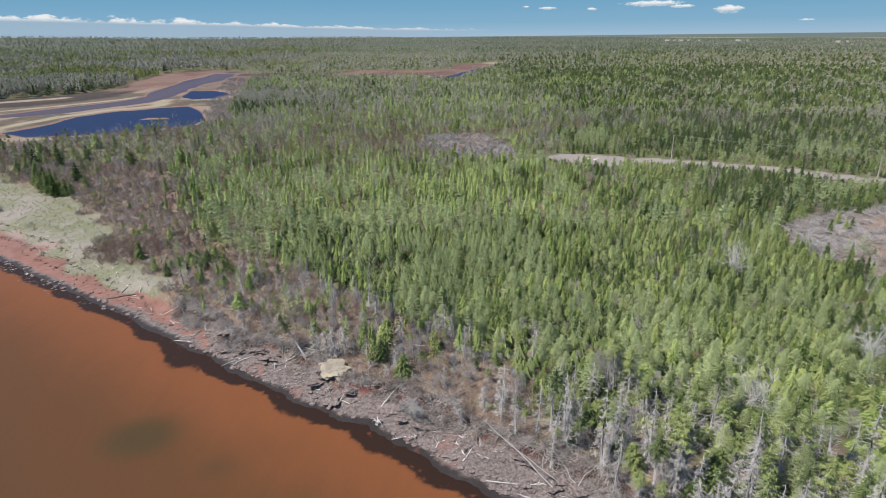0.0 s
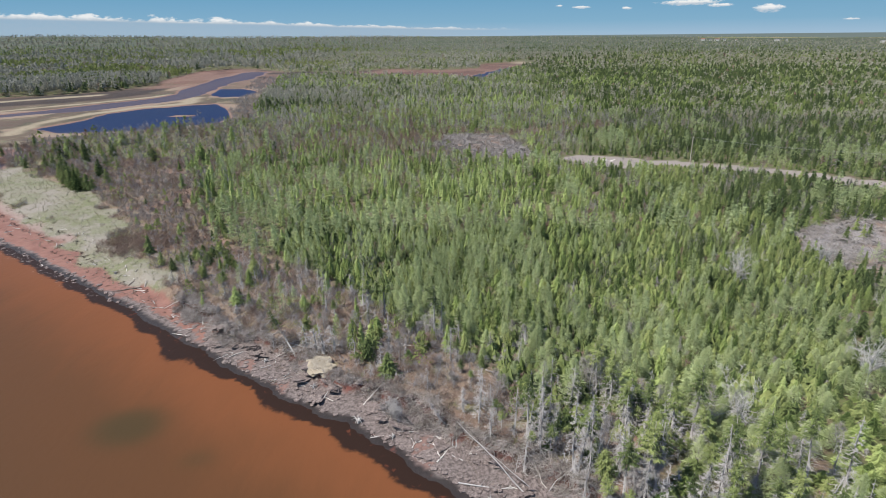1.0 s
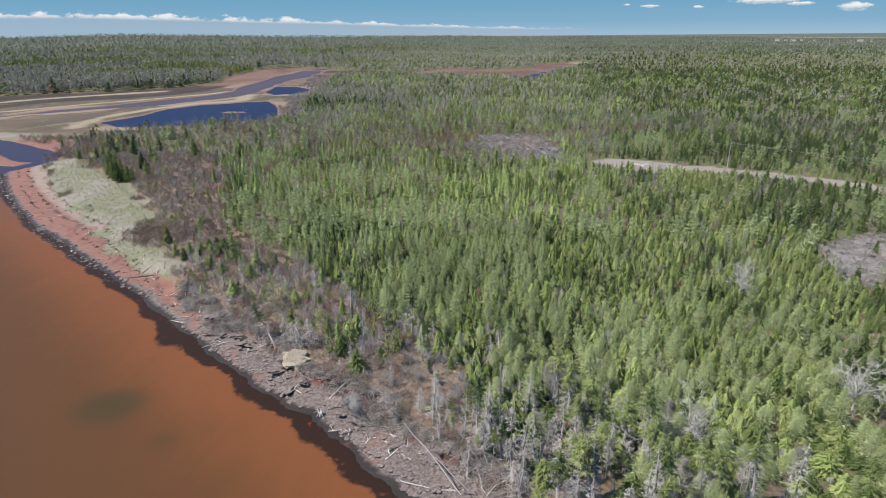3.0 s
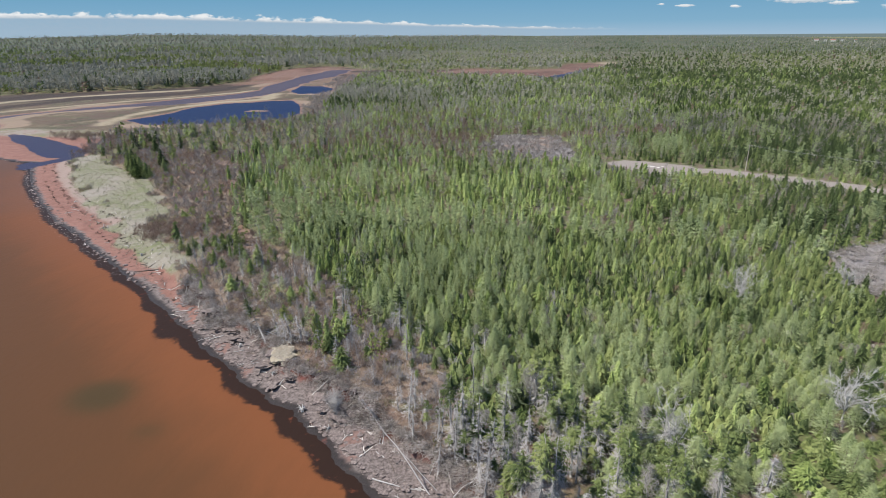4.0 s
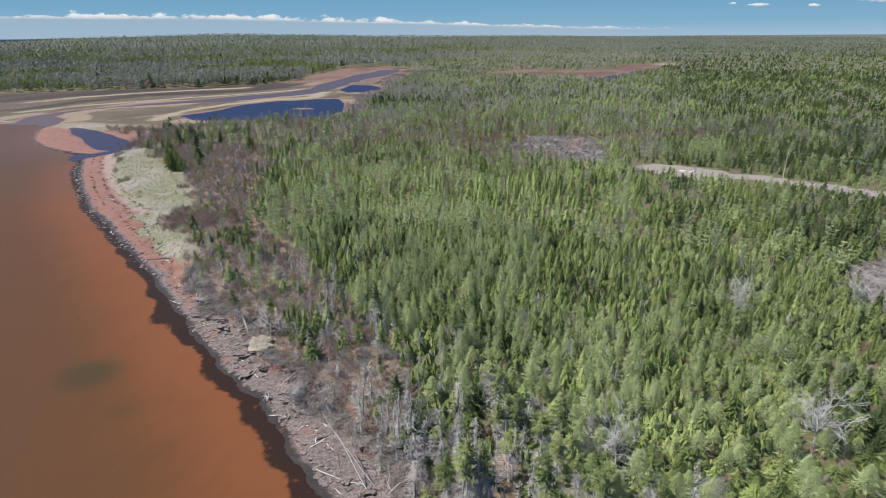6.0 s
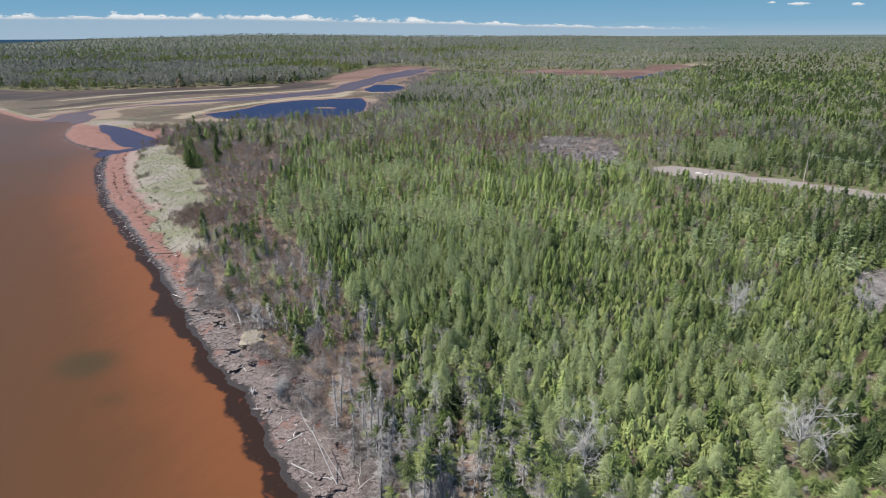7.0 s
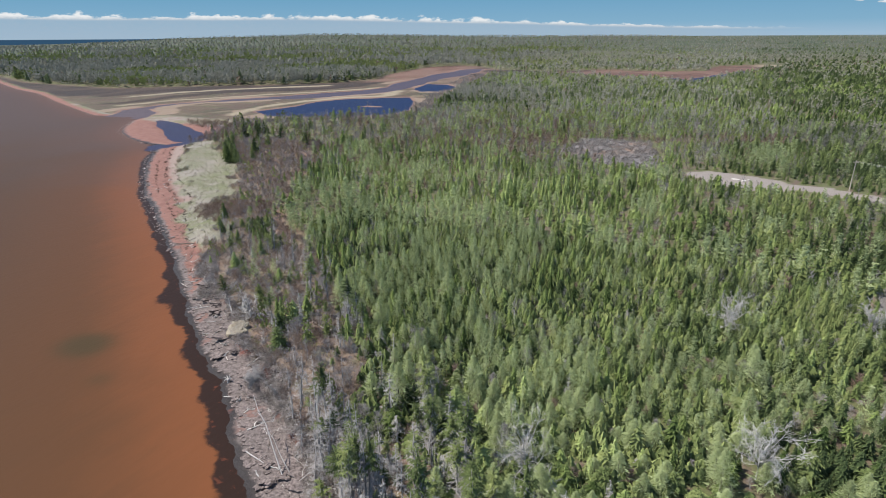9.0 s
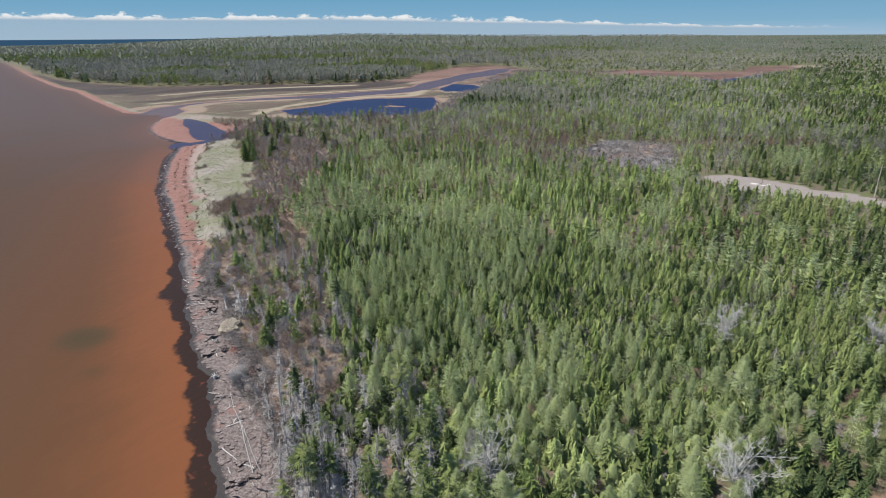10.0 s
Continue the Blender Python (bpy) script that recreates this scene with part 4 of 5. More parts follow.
        out_["bare"] = [joined(spray(rs, 5, 1.35, (110, 30)[detail], (0.6, 0.9)[detail], (0.022, 0.06)[detail], rise=0.9, bottom=0.22, cone=0.35), sliver_stem(4.4, (0.05, 0.06)[detail])) for _ in range(6)]
    else:
        out_["larch"] = [clumps(rs, 5, 1.0, 9 if fine else 6, 0.42 if fine else 0.55, 0.1, 0.6, 1.4) for _ in range(6)]
        out_["bare"] = [joined(clumps(rs, 5, 1.35, 9 if fine else 5, 0.42 if fine else 0.7, 0.2, 0.4, 0.8), spray(rs, 5, 1.5, 12 if fine else 4, 1.0 if fine else 1.6, 0.07 if fine else 0.1, rise=1.3, bottom=0.2, cone=0.35)) for _ in range(8)]
    out_["rust"] = [spray(rs, (3.0, 4.2, 4.2)[detail], 1.2, int(150 * n) + 10, (0.75, 1.1, 1.8)[detail], (0.04, 0.07, 0.16)[detail], rise=1.1, bottom=0.05, cone=0.3) for _ in range(4)]
    out_["lime"] = [clumps(rs, 5, 1.4, (70, 16, 10 if fine else 6)[detail], (0.2, 0.36, 0.5 if fine else 0.75)[detail], 0.2, 0.4) for _ in range(5)]
    out_["snag"] = [joined(bare_boughs(rs, 5.5, 0.75, (14, 8, 4)[detail], (3, 2, 1)[detail], 0.15, 0.97), sliver_stem(5.6, (0.07, 0.08, 0.12)[detail])) for _ in range(4)]
    return out_


STUFF = {"spruce": ("spruce_woods", "spruce", "young green spruces standing close together", "spruces"), "larch": ("larch_woods", "larch", "feathery pale green larches among the spruces", "larches"),
         "bare": ("bare_hardwood_woods", "twig", "grey leafless hardwoods in early spring", "bare trees"), "rust": ("alder_thicket", "rust", "reddish-brown leafless alder and heath scrub", "scrub"),
         "lime": ("budding_hardwood_woods", "lime", "hardwoods with bright lime-green spring leaves", "hardwoods"), "snag": ("dead_tree_woods", "twig", "grey dead conifers without needles", "dead trees")}
BANDS = [("near", 40, 135, lambda d: 1.62, 0), ("middle", 135, 370, lambda d: 2.0 + (d - 135) / 300, 1), ("far", 370, 900, lambda d: 2.9 + (d - 370) / 150, 2),
         ("distant", 900, 4750, lambda d: 6.8 + (d - 900) / 75, 3)]
singles = []   # trees near the shore that become things of their own
QUOTA = {0: 300, 1: 170, 2: 200, 3: 180, 4: 180, 5: 0}
for band_name, d0, d1, gap, detail in BANDS:
    rs = np.random.RandomState(int(d0) + 3)
    p = sprinkle(rs, d0, d1, gap)
    ok, s = wooded(p)
    p, s = p[ok], s[ok]
    if band_name == "middle":
        thin = (rs.rand(len(p)) > 0.5 * smooth(-3, 3, signed(SCRUB, p[:, 0], p[:, 1]))) & (rs.rand(len(p)) > 0.25 * smooth(-80, -105, p[:, 0]) * smooth(165, 185, p[:, 1]) * smooth(330, 300, p[:, 1]))
        p, s = p[thin], s[thin]
    if band_name == "near":
        thin = (rs.rand(len(p)) > 0.2 * smooth(-3, 3, signed(SCRUB, p[:, 0], p[:, 1]))) & (rs.rand(len(p)) > 0.4 * np.exp(-(np.hypot(p[:, 0] - 22, p[:, 1] - 55) / 13.0) ** 2)) & (rs.rand(len(p)) < 0.45 + 0.55 * smooth(2, 16, s + 8 * smooth(14, 24, p[:, 0])))
        p, s = p[thin], s[thin]
    kind, tall = stand(p, s, rs)
    z = height(p[:, 0], p[:, 1])
    single = np.zeros(len(p), bool)
    if band_name == "near":
        reach = away([(0, 62), (30, 44), (64, 62)], p[:, 0], p[:, 1]) - 7 * np.clip(tall - 4.0, 0, 3)
        for k, q in QUOTA.items():
            idx = np.nonzero(kind == k)[0]
            single[idx[np.argsort(reach[idx])][:q]] = True
        for i in np.nonzero(single)[0]:
            singles.append((kind[i], p[i, 0], p[i, 1], z[i], tall[i], s[i]))
        tall = np.where(kind == 0, np.minimum(tall, 4.6), tall)
    shapes = far_shapes(detail)
    grow = np.clip(np.array([gap(d) for d in np.hypot(p[:, 0] - 25, p[:, 1])]) / (2.3 if detail < 2 else 3.2), 0.85, 1.6)
    for k, name in enumerate(KINDS):
        every = np.nonzero((kind == k) & ~single)[0]
        nm, leaf, label, cat = STUFF[name]
        groups = [(every, leaf)]
        if name == "spruce" and detail < 2:   # more of the older, duller trees farther inland; darker ones towards +x stand in for dimmer light
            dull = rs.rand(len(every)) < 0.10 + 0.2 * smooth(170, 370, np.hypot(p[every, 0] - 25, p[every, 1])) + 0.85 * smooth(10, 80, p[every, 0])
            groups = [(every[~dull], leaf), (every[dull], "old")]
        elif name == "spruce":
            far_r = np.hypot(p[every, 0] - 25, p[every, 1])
            # fewer bright and more deep crowns towards +x: dimmer light put into tree colour
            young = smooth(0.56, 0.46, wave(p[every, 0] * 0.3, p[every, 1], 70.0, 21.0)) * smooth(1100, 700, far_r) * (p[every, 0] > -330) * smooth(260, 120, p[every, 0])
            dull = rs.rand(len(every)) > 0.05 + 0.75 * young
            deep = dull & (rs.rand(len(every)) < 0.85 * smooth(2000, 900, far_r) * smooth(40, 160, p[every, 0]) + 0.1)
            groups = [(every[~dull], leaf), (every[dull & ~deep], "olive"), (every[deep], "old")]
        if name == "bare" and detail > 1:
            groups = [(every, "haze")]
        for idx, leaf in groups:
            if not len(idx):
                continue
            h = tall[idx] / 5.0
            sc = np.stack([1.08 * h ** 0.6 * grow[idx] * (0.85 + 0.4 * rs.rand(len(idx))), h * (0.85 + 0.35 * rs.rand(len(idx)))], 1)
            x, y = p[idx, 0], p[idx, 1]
            # crown tint lighter to the left, darker towards +x: light level put into colour
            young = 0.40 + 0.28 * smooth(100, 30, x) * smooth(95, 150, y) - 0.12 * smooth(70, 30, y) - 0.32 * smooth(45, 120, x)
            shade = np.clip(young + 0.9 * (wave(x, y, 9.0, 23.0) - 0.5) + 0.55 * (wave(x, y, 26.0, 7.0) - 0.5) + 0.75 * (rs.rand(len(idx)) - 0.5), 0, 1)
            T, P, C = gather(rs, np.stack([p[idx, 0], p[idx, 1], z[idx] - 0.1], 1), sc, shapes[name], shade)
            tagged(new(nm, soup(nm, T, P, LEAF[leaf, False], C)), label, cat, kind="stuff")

# ---------------------------------------------------------------- single trees
def spruce_proto(i, m):
    rs = np.random.RandomState(100 + i)
    tall, wide = 6.0, 1.3 + 0.3 * rs.rand()
    ob = root("spruce_tree", m, "young green spruce with pale new growth at its bough tips", "spruce tree", "young spruces of the coastal wood")
    low = 0.05 + 0.08 * rs.rand()
    t, p = joined(conifer(rs, tall, wide * 1.15, 17, 7, 7, ragged=0.4, spread=0.26, width=0.06, low=low), tiers(rs, tall * 0.97, wide * 0.95, 11, 8, low, 0.7, 0.4, droop=0.2, rise=0.95))
    part("trunk", stem("trunk", rs, tall, 0.085, BARK), ob)
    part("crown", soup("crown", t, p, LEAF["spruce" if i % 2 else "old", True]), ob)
    return ob


def half_dead_proto(i, m):
    rs = np.random.RandomState(200 + i)
    tall, wide = 8.0, 1.25
    ob = root("old_spruce_tree", m, "tall spruce with ragged green top and bare grey lower branches", "spruce tree", "old spruces behind the bank")
    low = 0.34 + 0.26 * rs.rand()
    t, p = joined(conifer(rs, tall, wide * 1.1, 17, 6, 8, low=low, ragged=0.6, spread=0.30, width=0.07, lift=-0.25, power=0.65),
                  tiers(rs, tall * 0.98, wide * 0.62, 10, 6, low + 0.08, 0.6, 0.5, rise=1.0))
    part("trunk", stem("trunk", rs, tall, 0.12, GREY_WOOD), ob)
    part("crown", soup("crown", t, p, LEAF["old", True]), ob)
    t, p = bare_boughs(rs, tall, wide * 1.1, 20, 5, 0.08, low + 0.2, 0.018)
    tagged(part("dead_skirt", soup("dead_skirt", t, p, GREY_WOOD), ob, "bare grey lichen-covered branches"), kind="stuff")
    return ob


def larch_proto(i, m):
    rs = np.random.RandomState(300 + i)
    tall = 6.0
    ob = root("larch_tree", m, "feathery pale green larch just coming into needle", "larch tree", "larches of the coastal wood")
    a = conifer(rs, tall, 1.25, 14, 5, 3, low=0.12, spread=0.3, sag=0.05, width=0.02, power=0.7, lift=-0.1, ragged=0.5)
    b = spray(rs, tall, 1.5, 1150, 0.34, 0.05, rise=-0.4, bottom=0.14, cone=0.65)
    t, p = joined(a, b)
    part("trunk", stem("trunk", rs, tall, 0.06, BARK), ob)
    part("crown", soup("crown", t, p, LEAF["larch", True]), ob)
    return ob


def snag_proto(i, m):
    rs = np.random.RandomState(400 + i)
    tall = 6.5
    ob = root("dead_tree", m, "standing dead grey conifer with bare drooping branches", "dead tree", "dead trees along the bank")
    part("trunk", stem("trunk", rs, tall, 0.09, GREY_WOOD, 0.05), ob)
    t, p = bare_boughs(rs, tall, 1.0 + 0.3 * rs.rand(), 24, 5, 0.10, 0.97, 0.018, 0.15 + 0.3 * rs.rand())
    tagged(part("bare_crown", soup("bare_crown", t, p, GREY_WOOD), ob), kind="stuff")
    return ob


def bare_proto(i, m):
    rs = np.random.RandomState(500 + i)
    ob = root("bare_birch", m, "slender leafless birch with a haze of fine twigs", "bare tree", "leafless birches")
    b = Tubes()
    for q in range(1 + i % 3):
        o = Vector((0.25 * q, 0.2 * (q % 2), 0))
        b.add([o + Vector((0, 0, -0.2)), o + Vector((0.1 * rs.randn(), 0.1 * rs.randn(), 2.2)), o + Vector((0.35 * rs.randn(), 0.35 * rs.randn(), 5.4))], [0.055, 0.04, 0.01], 5)
    part("trunk", b.mesh("trunk", PALE_BARK), ob, "pale grey bark")
    t, p = spray(rs, 6.0, 1.2, 420, 0.6, 0.022, rise=1.0, bottom=0.3, cone=0.4)
    tagged(part("bare_crown", soup("bare_crown", t, p, LEAF["twig", True]), ob), kind="stuff")
    return ob


def shrub_mesh(i, leaf):
    rs = np.random.RandomState(600 + i)
    t, p = spray(rs, 1.6, 1.1, 260, 0.5, 0.03, rise=1.0, bottom=0.02, cone=0.35)
    return soup("shrub", t, p, LEAF[leaf, True])


PROTO = {0: (spruce_proto, 7, 6.0), 1: (larch_proto, 6, 6.0), 2: (snag_proto, 6, 6.5), 3: (bare_proto, 5, 6.0), 6: (half_dead_proto, 6, 8.0)}
made = {}
rs = np.random.RandomState(77)
shrub_data = [shrub_mesh(i, "rust" if i < 4 else "twig") for i in range(6)]


def grow_tree(kind, x, y, z, tall, fat=1.0, variant=None, lean=0.0, toward=0.0):
    fn, count, unit = PROTO[kind]
    v = int(rs.randint(count)) if variant is None else variant
    h = tall / unit
    m = pose(x, y, z - 0.05, 0, 0, 0)
    if lean:
        m = m @ Matrix.Rotation(radians(lean), 4, Vector((-math.sin(radians(toward)), math.cos(radians(toward)), 0)))
    m = m @ pose(0, 0, 0, 0, 0, float(rs.rand() * 360)) @ Matrix.Diagonal((h ** 0.65 * fat, h ** 0.65 * fat, h, 1))
    if (kind, v) not in made:
        made[kind, v] = fn(v, m)
        return made[kind, v]
    return copy_thing(made[kind, v], m)


for kind, x, y, z, tall, s in singles:
    if kind == 4:
        sc = 0.7 + 0.7 * rs.rand()
        ob = new("shrub", shrub_data[rs.randint(6)])
        ob.matrix_world = pose(x, y, z - 0.05, 0, 0, float(rs.rand() * 360)) @ Matrix.Diagonal((sc * 1.1, sc * 1.1, sc, 1))
        tagged(ob, "reddish-brown leafless shrub on the forest edge", "shrub", "shrubs behind the bank")
        continue
    old = kind == 0 and (tall > 7.2 or (s < 14 and rs.rand() < 0.5))
    grow_tree(6 if old else kind, x, y, z, tall, 1.05 + 0.3 * rs.rand())

# spreading leafless hardwoods that stand out above the young wood
for i, (x, y, tall, wide) in enumerate(HARDWOODS):
    rs2 = np.random.RandomState(900 + i)
    ob = root("hardwood_tree", pose(x, y, ground_at(x, y) - 0.05), "spreading leafless hardwood with pale grey limbs", "bare tree", "old leafless hardwoods")
    limbs, t, p = branching(rs2, tall, wide, 15, PALE_BARK)
    part("trunk", limbs, ob)
    tagged(part("bare_crown", soup("bare_crown", t, p, PALE_BARK), ob), kind="stuff")

# trees on the crumbling bank
for kind, x, y, tall, lean, toward in ((6, -22.2, 77.2, 9.5, 38, 150), (6, -11.5, 73.5, 9.0, 0, 0), (2, -15.5, 71.0, 6.5, 22, 200), (6, -16.0, 79.0, 8.5, 4, 120), (2, 2.0, 62.0, 6.0, 30, 230),
                                       (2, -33, 84, 6.0, 10, 200), (6, -45, 96, 7.0, 6, 180), (6, -52, 104, 7.5, 3, 160), (0, -58, 110, 5.5, 0, 0), (0, -62, 113, 6.0, 0, 0), (0, -128, 180, 14.0, 0, 0), (0, -124.0, 177, 10.5, 0, 0), (0, -133, 184, 12.5, 0, 0), (0, -119, 177.5, 8.5, 0, 0), (0, -139, 191, 11.0, 0, 0), (6, -150, 203, 10.0, 0, 0), (0, -160, 212, 9.0, 0, 0), (6, -112, 182, 11.0, 0, 0), (0, -150, 222, 11.5, 0, 0), (6, -170, 232, 12.0, 0, 0), (0, -100, 205, 10.0, 0, 0), (2, -64, 116, 6.5, 0, 0), (2, -52.5, 107, 6.0, 0, 0)):
    grow_tree(kind, x, y, ground_at(x, y), tall, 0.95, None, lean, toward)


# toppled dead spruce in a heap of its own twigs, and others leaning over the mud
for x, y, tall, lean, toward in ((-6.6, 67.0, 8.5, 76, 300), (-5.6, 66.4, 7.5, 66, 292), (-7.4, 66.0, 7.0, 80, 312), (-5.0, 65.2, 6.0, 58, 280), (-26.5, 80.4, 4.0, 5, 200), (-30, 83, 6.0, 48, 30), (-9.2, 84.9, 6.0, 78, 330)):
    grow_tree(2, x, y, ground_at(x, y), tall, 1.35, None, lean, toward)
for x, y, tall in ((-17.3, 76.7, 7.5), (-18.6, 77.6, 6.5), (-15.8, 77.4, 6.0), (-20.5, 78.6, 5.5)):
    grow_tree(2, x, y, ground_at(x, y), tall, 1.7, None, 6, 200)
for x, y, tall in ((0.7, 69.4, 5.0), (2.8, 69.7, 5.5), (-1.6, 72.0, 4.5), (5.2, 70.5, 5.0)):
    grow_tree(3, x, y, ground_at(x, y), tall, 0.6)
for x, y, tall in ((-12.5, 76.6, 8.0), (-2.1, 77.8, 4.5), (-1.2, 78.6, 3.6), (2.1, 81.3, 6.0), (3.4, 80.2, 7.5), (-22, 84, 5.0), (-35, 93, 5.0)):
    grow_tree(6 if tall > 5.5 else 0, x, y, ground_at(x, y), tall, 0.95)

# young spruces in a clump and singly, in the open scrub beside the beach grass
rs = np.random.RandomState(52)
for i in range(20):
    x, y = -61 + 10.5 * rs.rand(), 113 + 7.5 * rs.rand()
    grow_tree(0, x, y, ground_at(x, y), 2.6 + 2.2 * rs.rand(), 0.95 + 0.35 * rs.rand())
for x, y, tall in ((-78, 137.6, 5.5), (-79.5, 138.6, 4.0), (-66, 128, 4.0), (-46, 112, 6.5), (-44.5, 110.5, 5.5), (-38, 104, 6.0), (-31, 99, 7.0), (-84, 152, 4.5), (-92, 161, 4.0), (-33, 96.5, 5.0), (-24, 92, 6.5)):
    grow_tree(0 if y > 105 else 6, x, y, ground_at(x, y), tall * 0.85, 1.0 + 0.3 * rs.rand())

# dark full-grown spruces at the marsh end of the wood
for x, y, tall in ((-127, 181.5, 14.5), (-130.5, 184, 13), (-124.5, 179.5, 12), (-134, 188, 12.5), (-121, 178, 9), (-141, 194, 11), (-147, 203, 9.5), (-118, 184, 10), (-128, 196, 11), (-156, 211, 10),
                   (-137, 214, 10.5), (-163, 226, 10.5), (-148, 236, 11), (-171, 243, 9.5), (-122, 222, 10), (-158, 262, 11), (-133, 250, 9.5), (-142, 284, 10), (-112, 262, 9), (-100, 236, 9), (-201.5, 241.5, 8), (-204.5, 254.3, 8.5), (-211, 274, 8), (-174.2, 237.8, 10), (-162, 239, 10), (-142.8, 229.3, 10), (-128, 230.6, 10)):
    grow_tree(0, x, y, ground_at(x, y), tall, 0.95 + 0.35 * rs.rand(), 2 * int(rs.randint(3)))


# ragged spruces and dead trees scattered through the scrub behind the bank
rs = np.random.RandomState(31)
for x0, x1, d0, d1, count, kinds in ((-46, 12, 9, 24, 46, (6, 6, 2, 6)), (6, 34, 2, 18, 85, (6, 2, 6, 2, 6)), (0, 24, 0, 9, 36, (2, 6, 2)), (-60, -40, 2, 16, 12, (6, 2, 0))):
    for i in range(count):
        x = x0 + (x1 - x0) * rs.rand()
        k = np.interp(x, [-62, -47, -29.5, -21, -15, -8.5, -2.6, 3.4, 9.3, 30], [98, 87, 75, 69, 65.8, 61, 56.3, 51.9, 47.6, 32])
        f = 6.0 + d0 + (d1 - d0) * rs.rand()
        q = (x + 0.57 * f, k + 0.82 * f)
        if math.hypot(q[0] + 18, q[1] - 74.2) > 3:
            grow_tree(kinds[i % len(kinds)], q[0], q[1], ground_at(*q), (6.5 if x < 8 else 8.0) + 4.5 * rs.rand(), 0.8 + 0.35 * rs.rand(), None, 7 * rs.rand() ** 2, 360 * rs.rand())

# ---------------------------------------------------------------- scrub and grass
def scatter_stuff(name, count, box, test, shapes, leaf, size, label, category, seed):
    rs = np.random.RandomState(seed)
    p = np.stack([box[0] + (box[1] - box[0]) * rs.rand(count), box[2] + (box[3] - box[2]) * rs.rand(count)], 1)
    p = p[test(p[:, 0], p[:, 1], rs)]
    z = height(p[:, 0], p[:, 1])
    sc = size * (0.6 + 0.8 * rs.rand(len(p)))
    T, P, C = gather(rs, np.stack([p[:, 0], p[:, 1], z - 0.03], 1), np.stack([sc, sc * (0.8 + 0.4 * rs.rand(len(p)))], 1), shapes, rs.rand(len(p)))
    tagged(new(name, soup(name, T, P, LEAF[leaf, False], C)), label, category, kind="stuff")


rsx = np.random.RandomState(8)
low_scrub = [spray(rsx, 0.9, 0.8, 34, 0.55, 0.035, rise=1.0, bottom=0.03, cone=0.3) for _ in range(5)]
tuft = [spray(rsx, 0.45, 0.35, 12, 0.38, 0.05, rise=1.0, bottom=0.03, cone=0.3, tipmin=0.6) for _ in range(4)]
LEAF["straw", False] = foliage_material("dry_grass_blades", (0.180, 0.170, 0.094), (0.260, 0.242, 0.170), (0.332, 0.310, 0.239), (0.217, 0.196, 0.138), 0.45, False)
LEAF["moss", False] = foliage_material("fresh_undergrowth", (0.10, 0.13, 0.03), (0.18, 0.21, 0.05), (0.28, 0.29, 0.09), (0.16, 0.13, 0.08), 0.3, False)


def bank_scrub(x, y, r):
    s = inland(x, y) - beach_width(x, y)
    return (s > 0.3) & ((s < 16 * (0.4 + wave(x, y, 8.0, 2.0))) | (signed(SCRUB, x, y) + 8 * (wave(x, y, 9.0, 2.0) - 0.5) > 0)) & (signed(GRASS, x, y) + 9 * (wave(x, y, 7.0, 1.0) - 0.5) < 0.5) & (np.hypot(x + 17, y - 73) > 2.6)


scatter_stuff("heath_scrub", 24000, (-175, 24, 46, 232), bank_scrub, low_scrub, "rust", 1.0, "brown heath and leafless low scrub behind the bank", "scrub", 21)
scatter_stuff("grey_scrub", 22000, (-175, 24, 46, 232), bank_scrub, low_scrub, "twig", 1.05, "grey tangled dead twigs behind the bank", "scrub", 22)
scatter_stuff("green_undergrowth", 9000, (-175, 24, 46, 232), lambda x, y, r: bank_scrub(x, y, r) & (wave(x, y, 5.0, 7.0) > 0.52), low_scrub, "moss", 0.8, "fresh green undergrowth in patches", "undergrowth", 23)
scatter_stuff("dry_grass", 9000, (-190, -52, 98, 222), lambda x, y, r: signed(GRASS, x, y) + 9 * (wave(x, y, 7.0, 1.0) - 0.5) > -1.5, tuft, "straw", 1.0, "pale dry beach grass", "grass", 24)
scatter_stuff("bank_grass", 3000, (-60, 24, 46, 112), lambda x, y, r: (inland(x, y) > beach_width(x, y) - 0.4) & (inland(x, y) < beach_width(x, y) + 3.5) & (wave(x, y, 6.0, 3.0) > 0.5), tuft, "straw", 1.0, "dry straw-coloured grass on the bank's edge", "grass", 25)
drape = [spray(rsx, 0.8, 1.2, 46, 0.9, 0.02, rise=-0.2, bottom=0.0, cone=0.2) for _ in range(5)]
LEAF["ash", False] = foliage_material("dead_grey_brush", (0.07, 0.058, 0.052), (0.19, 0.165, 0.15), (0.36, 0.325, 0.30), (0.09, 0.075, 0.07), 0.05, False)
scatter_stuff("bank_brush", 20000, (-50, 22, 44, 100), lambda x, y, r: (np.abs(inland(x, y) - beach_width(x, y) - 0.6) < 0.5 + 2.6 * wave(x, y, 4.0, 6.0) ** 2) & (np.hypot(x + 17, y - 73) > 2.2), drape, "ash", 0.9, "tangled grey dead brush hanging over the bank", "brush", 29)
litter_line = [spray(rsx, 0.10, 0.5, 9, 0.5, 0.06, rise=0.0, bottom=0.0, cone=0.2) for _ in range(4)]
LEAF["wrack", False] = foliage_material("dark_wrack", (0.022, 0.017, 0.015), (0.05, 0.038, 0.033), (0.12, 0.095, 0.085), (0.03, 0.022, 0.02), 0.0, False)


def wrack_lines(x, y, r):
    k = inland(x, y) / beach_width(x, y) + 0.10 * (wave(x, y, 14.0, 5.0) - 0.5)
    return ((np.abs(k - 0.36) < 0.035 * r.rand(len(x))) | (np.abs(k - 0.62) < 0.07 * r.rand(len(x))) | (np.abs(k - 0.95) < 0.05 * r.rand(len(x)))) & (wave(x, y, 3.0, 2.0) > 0.35)


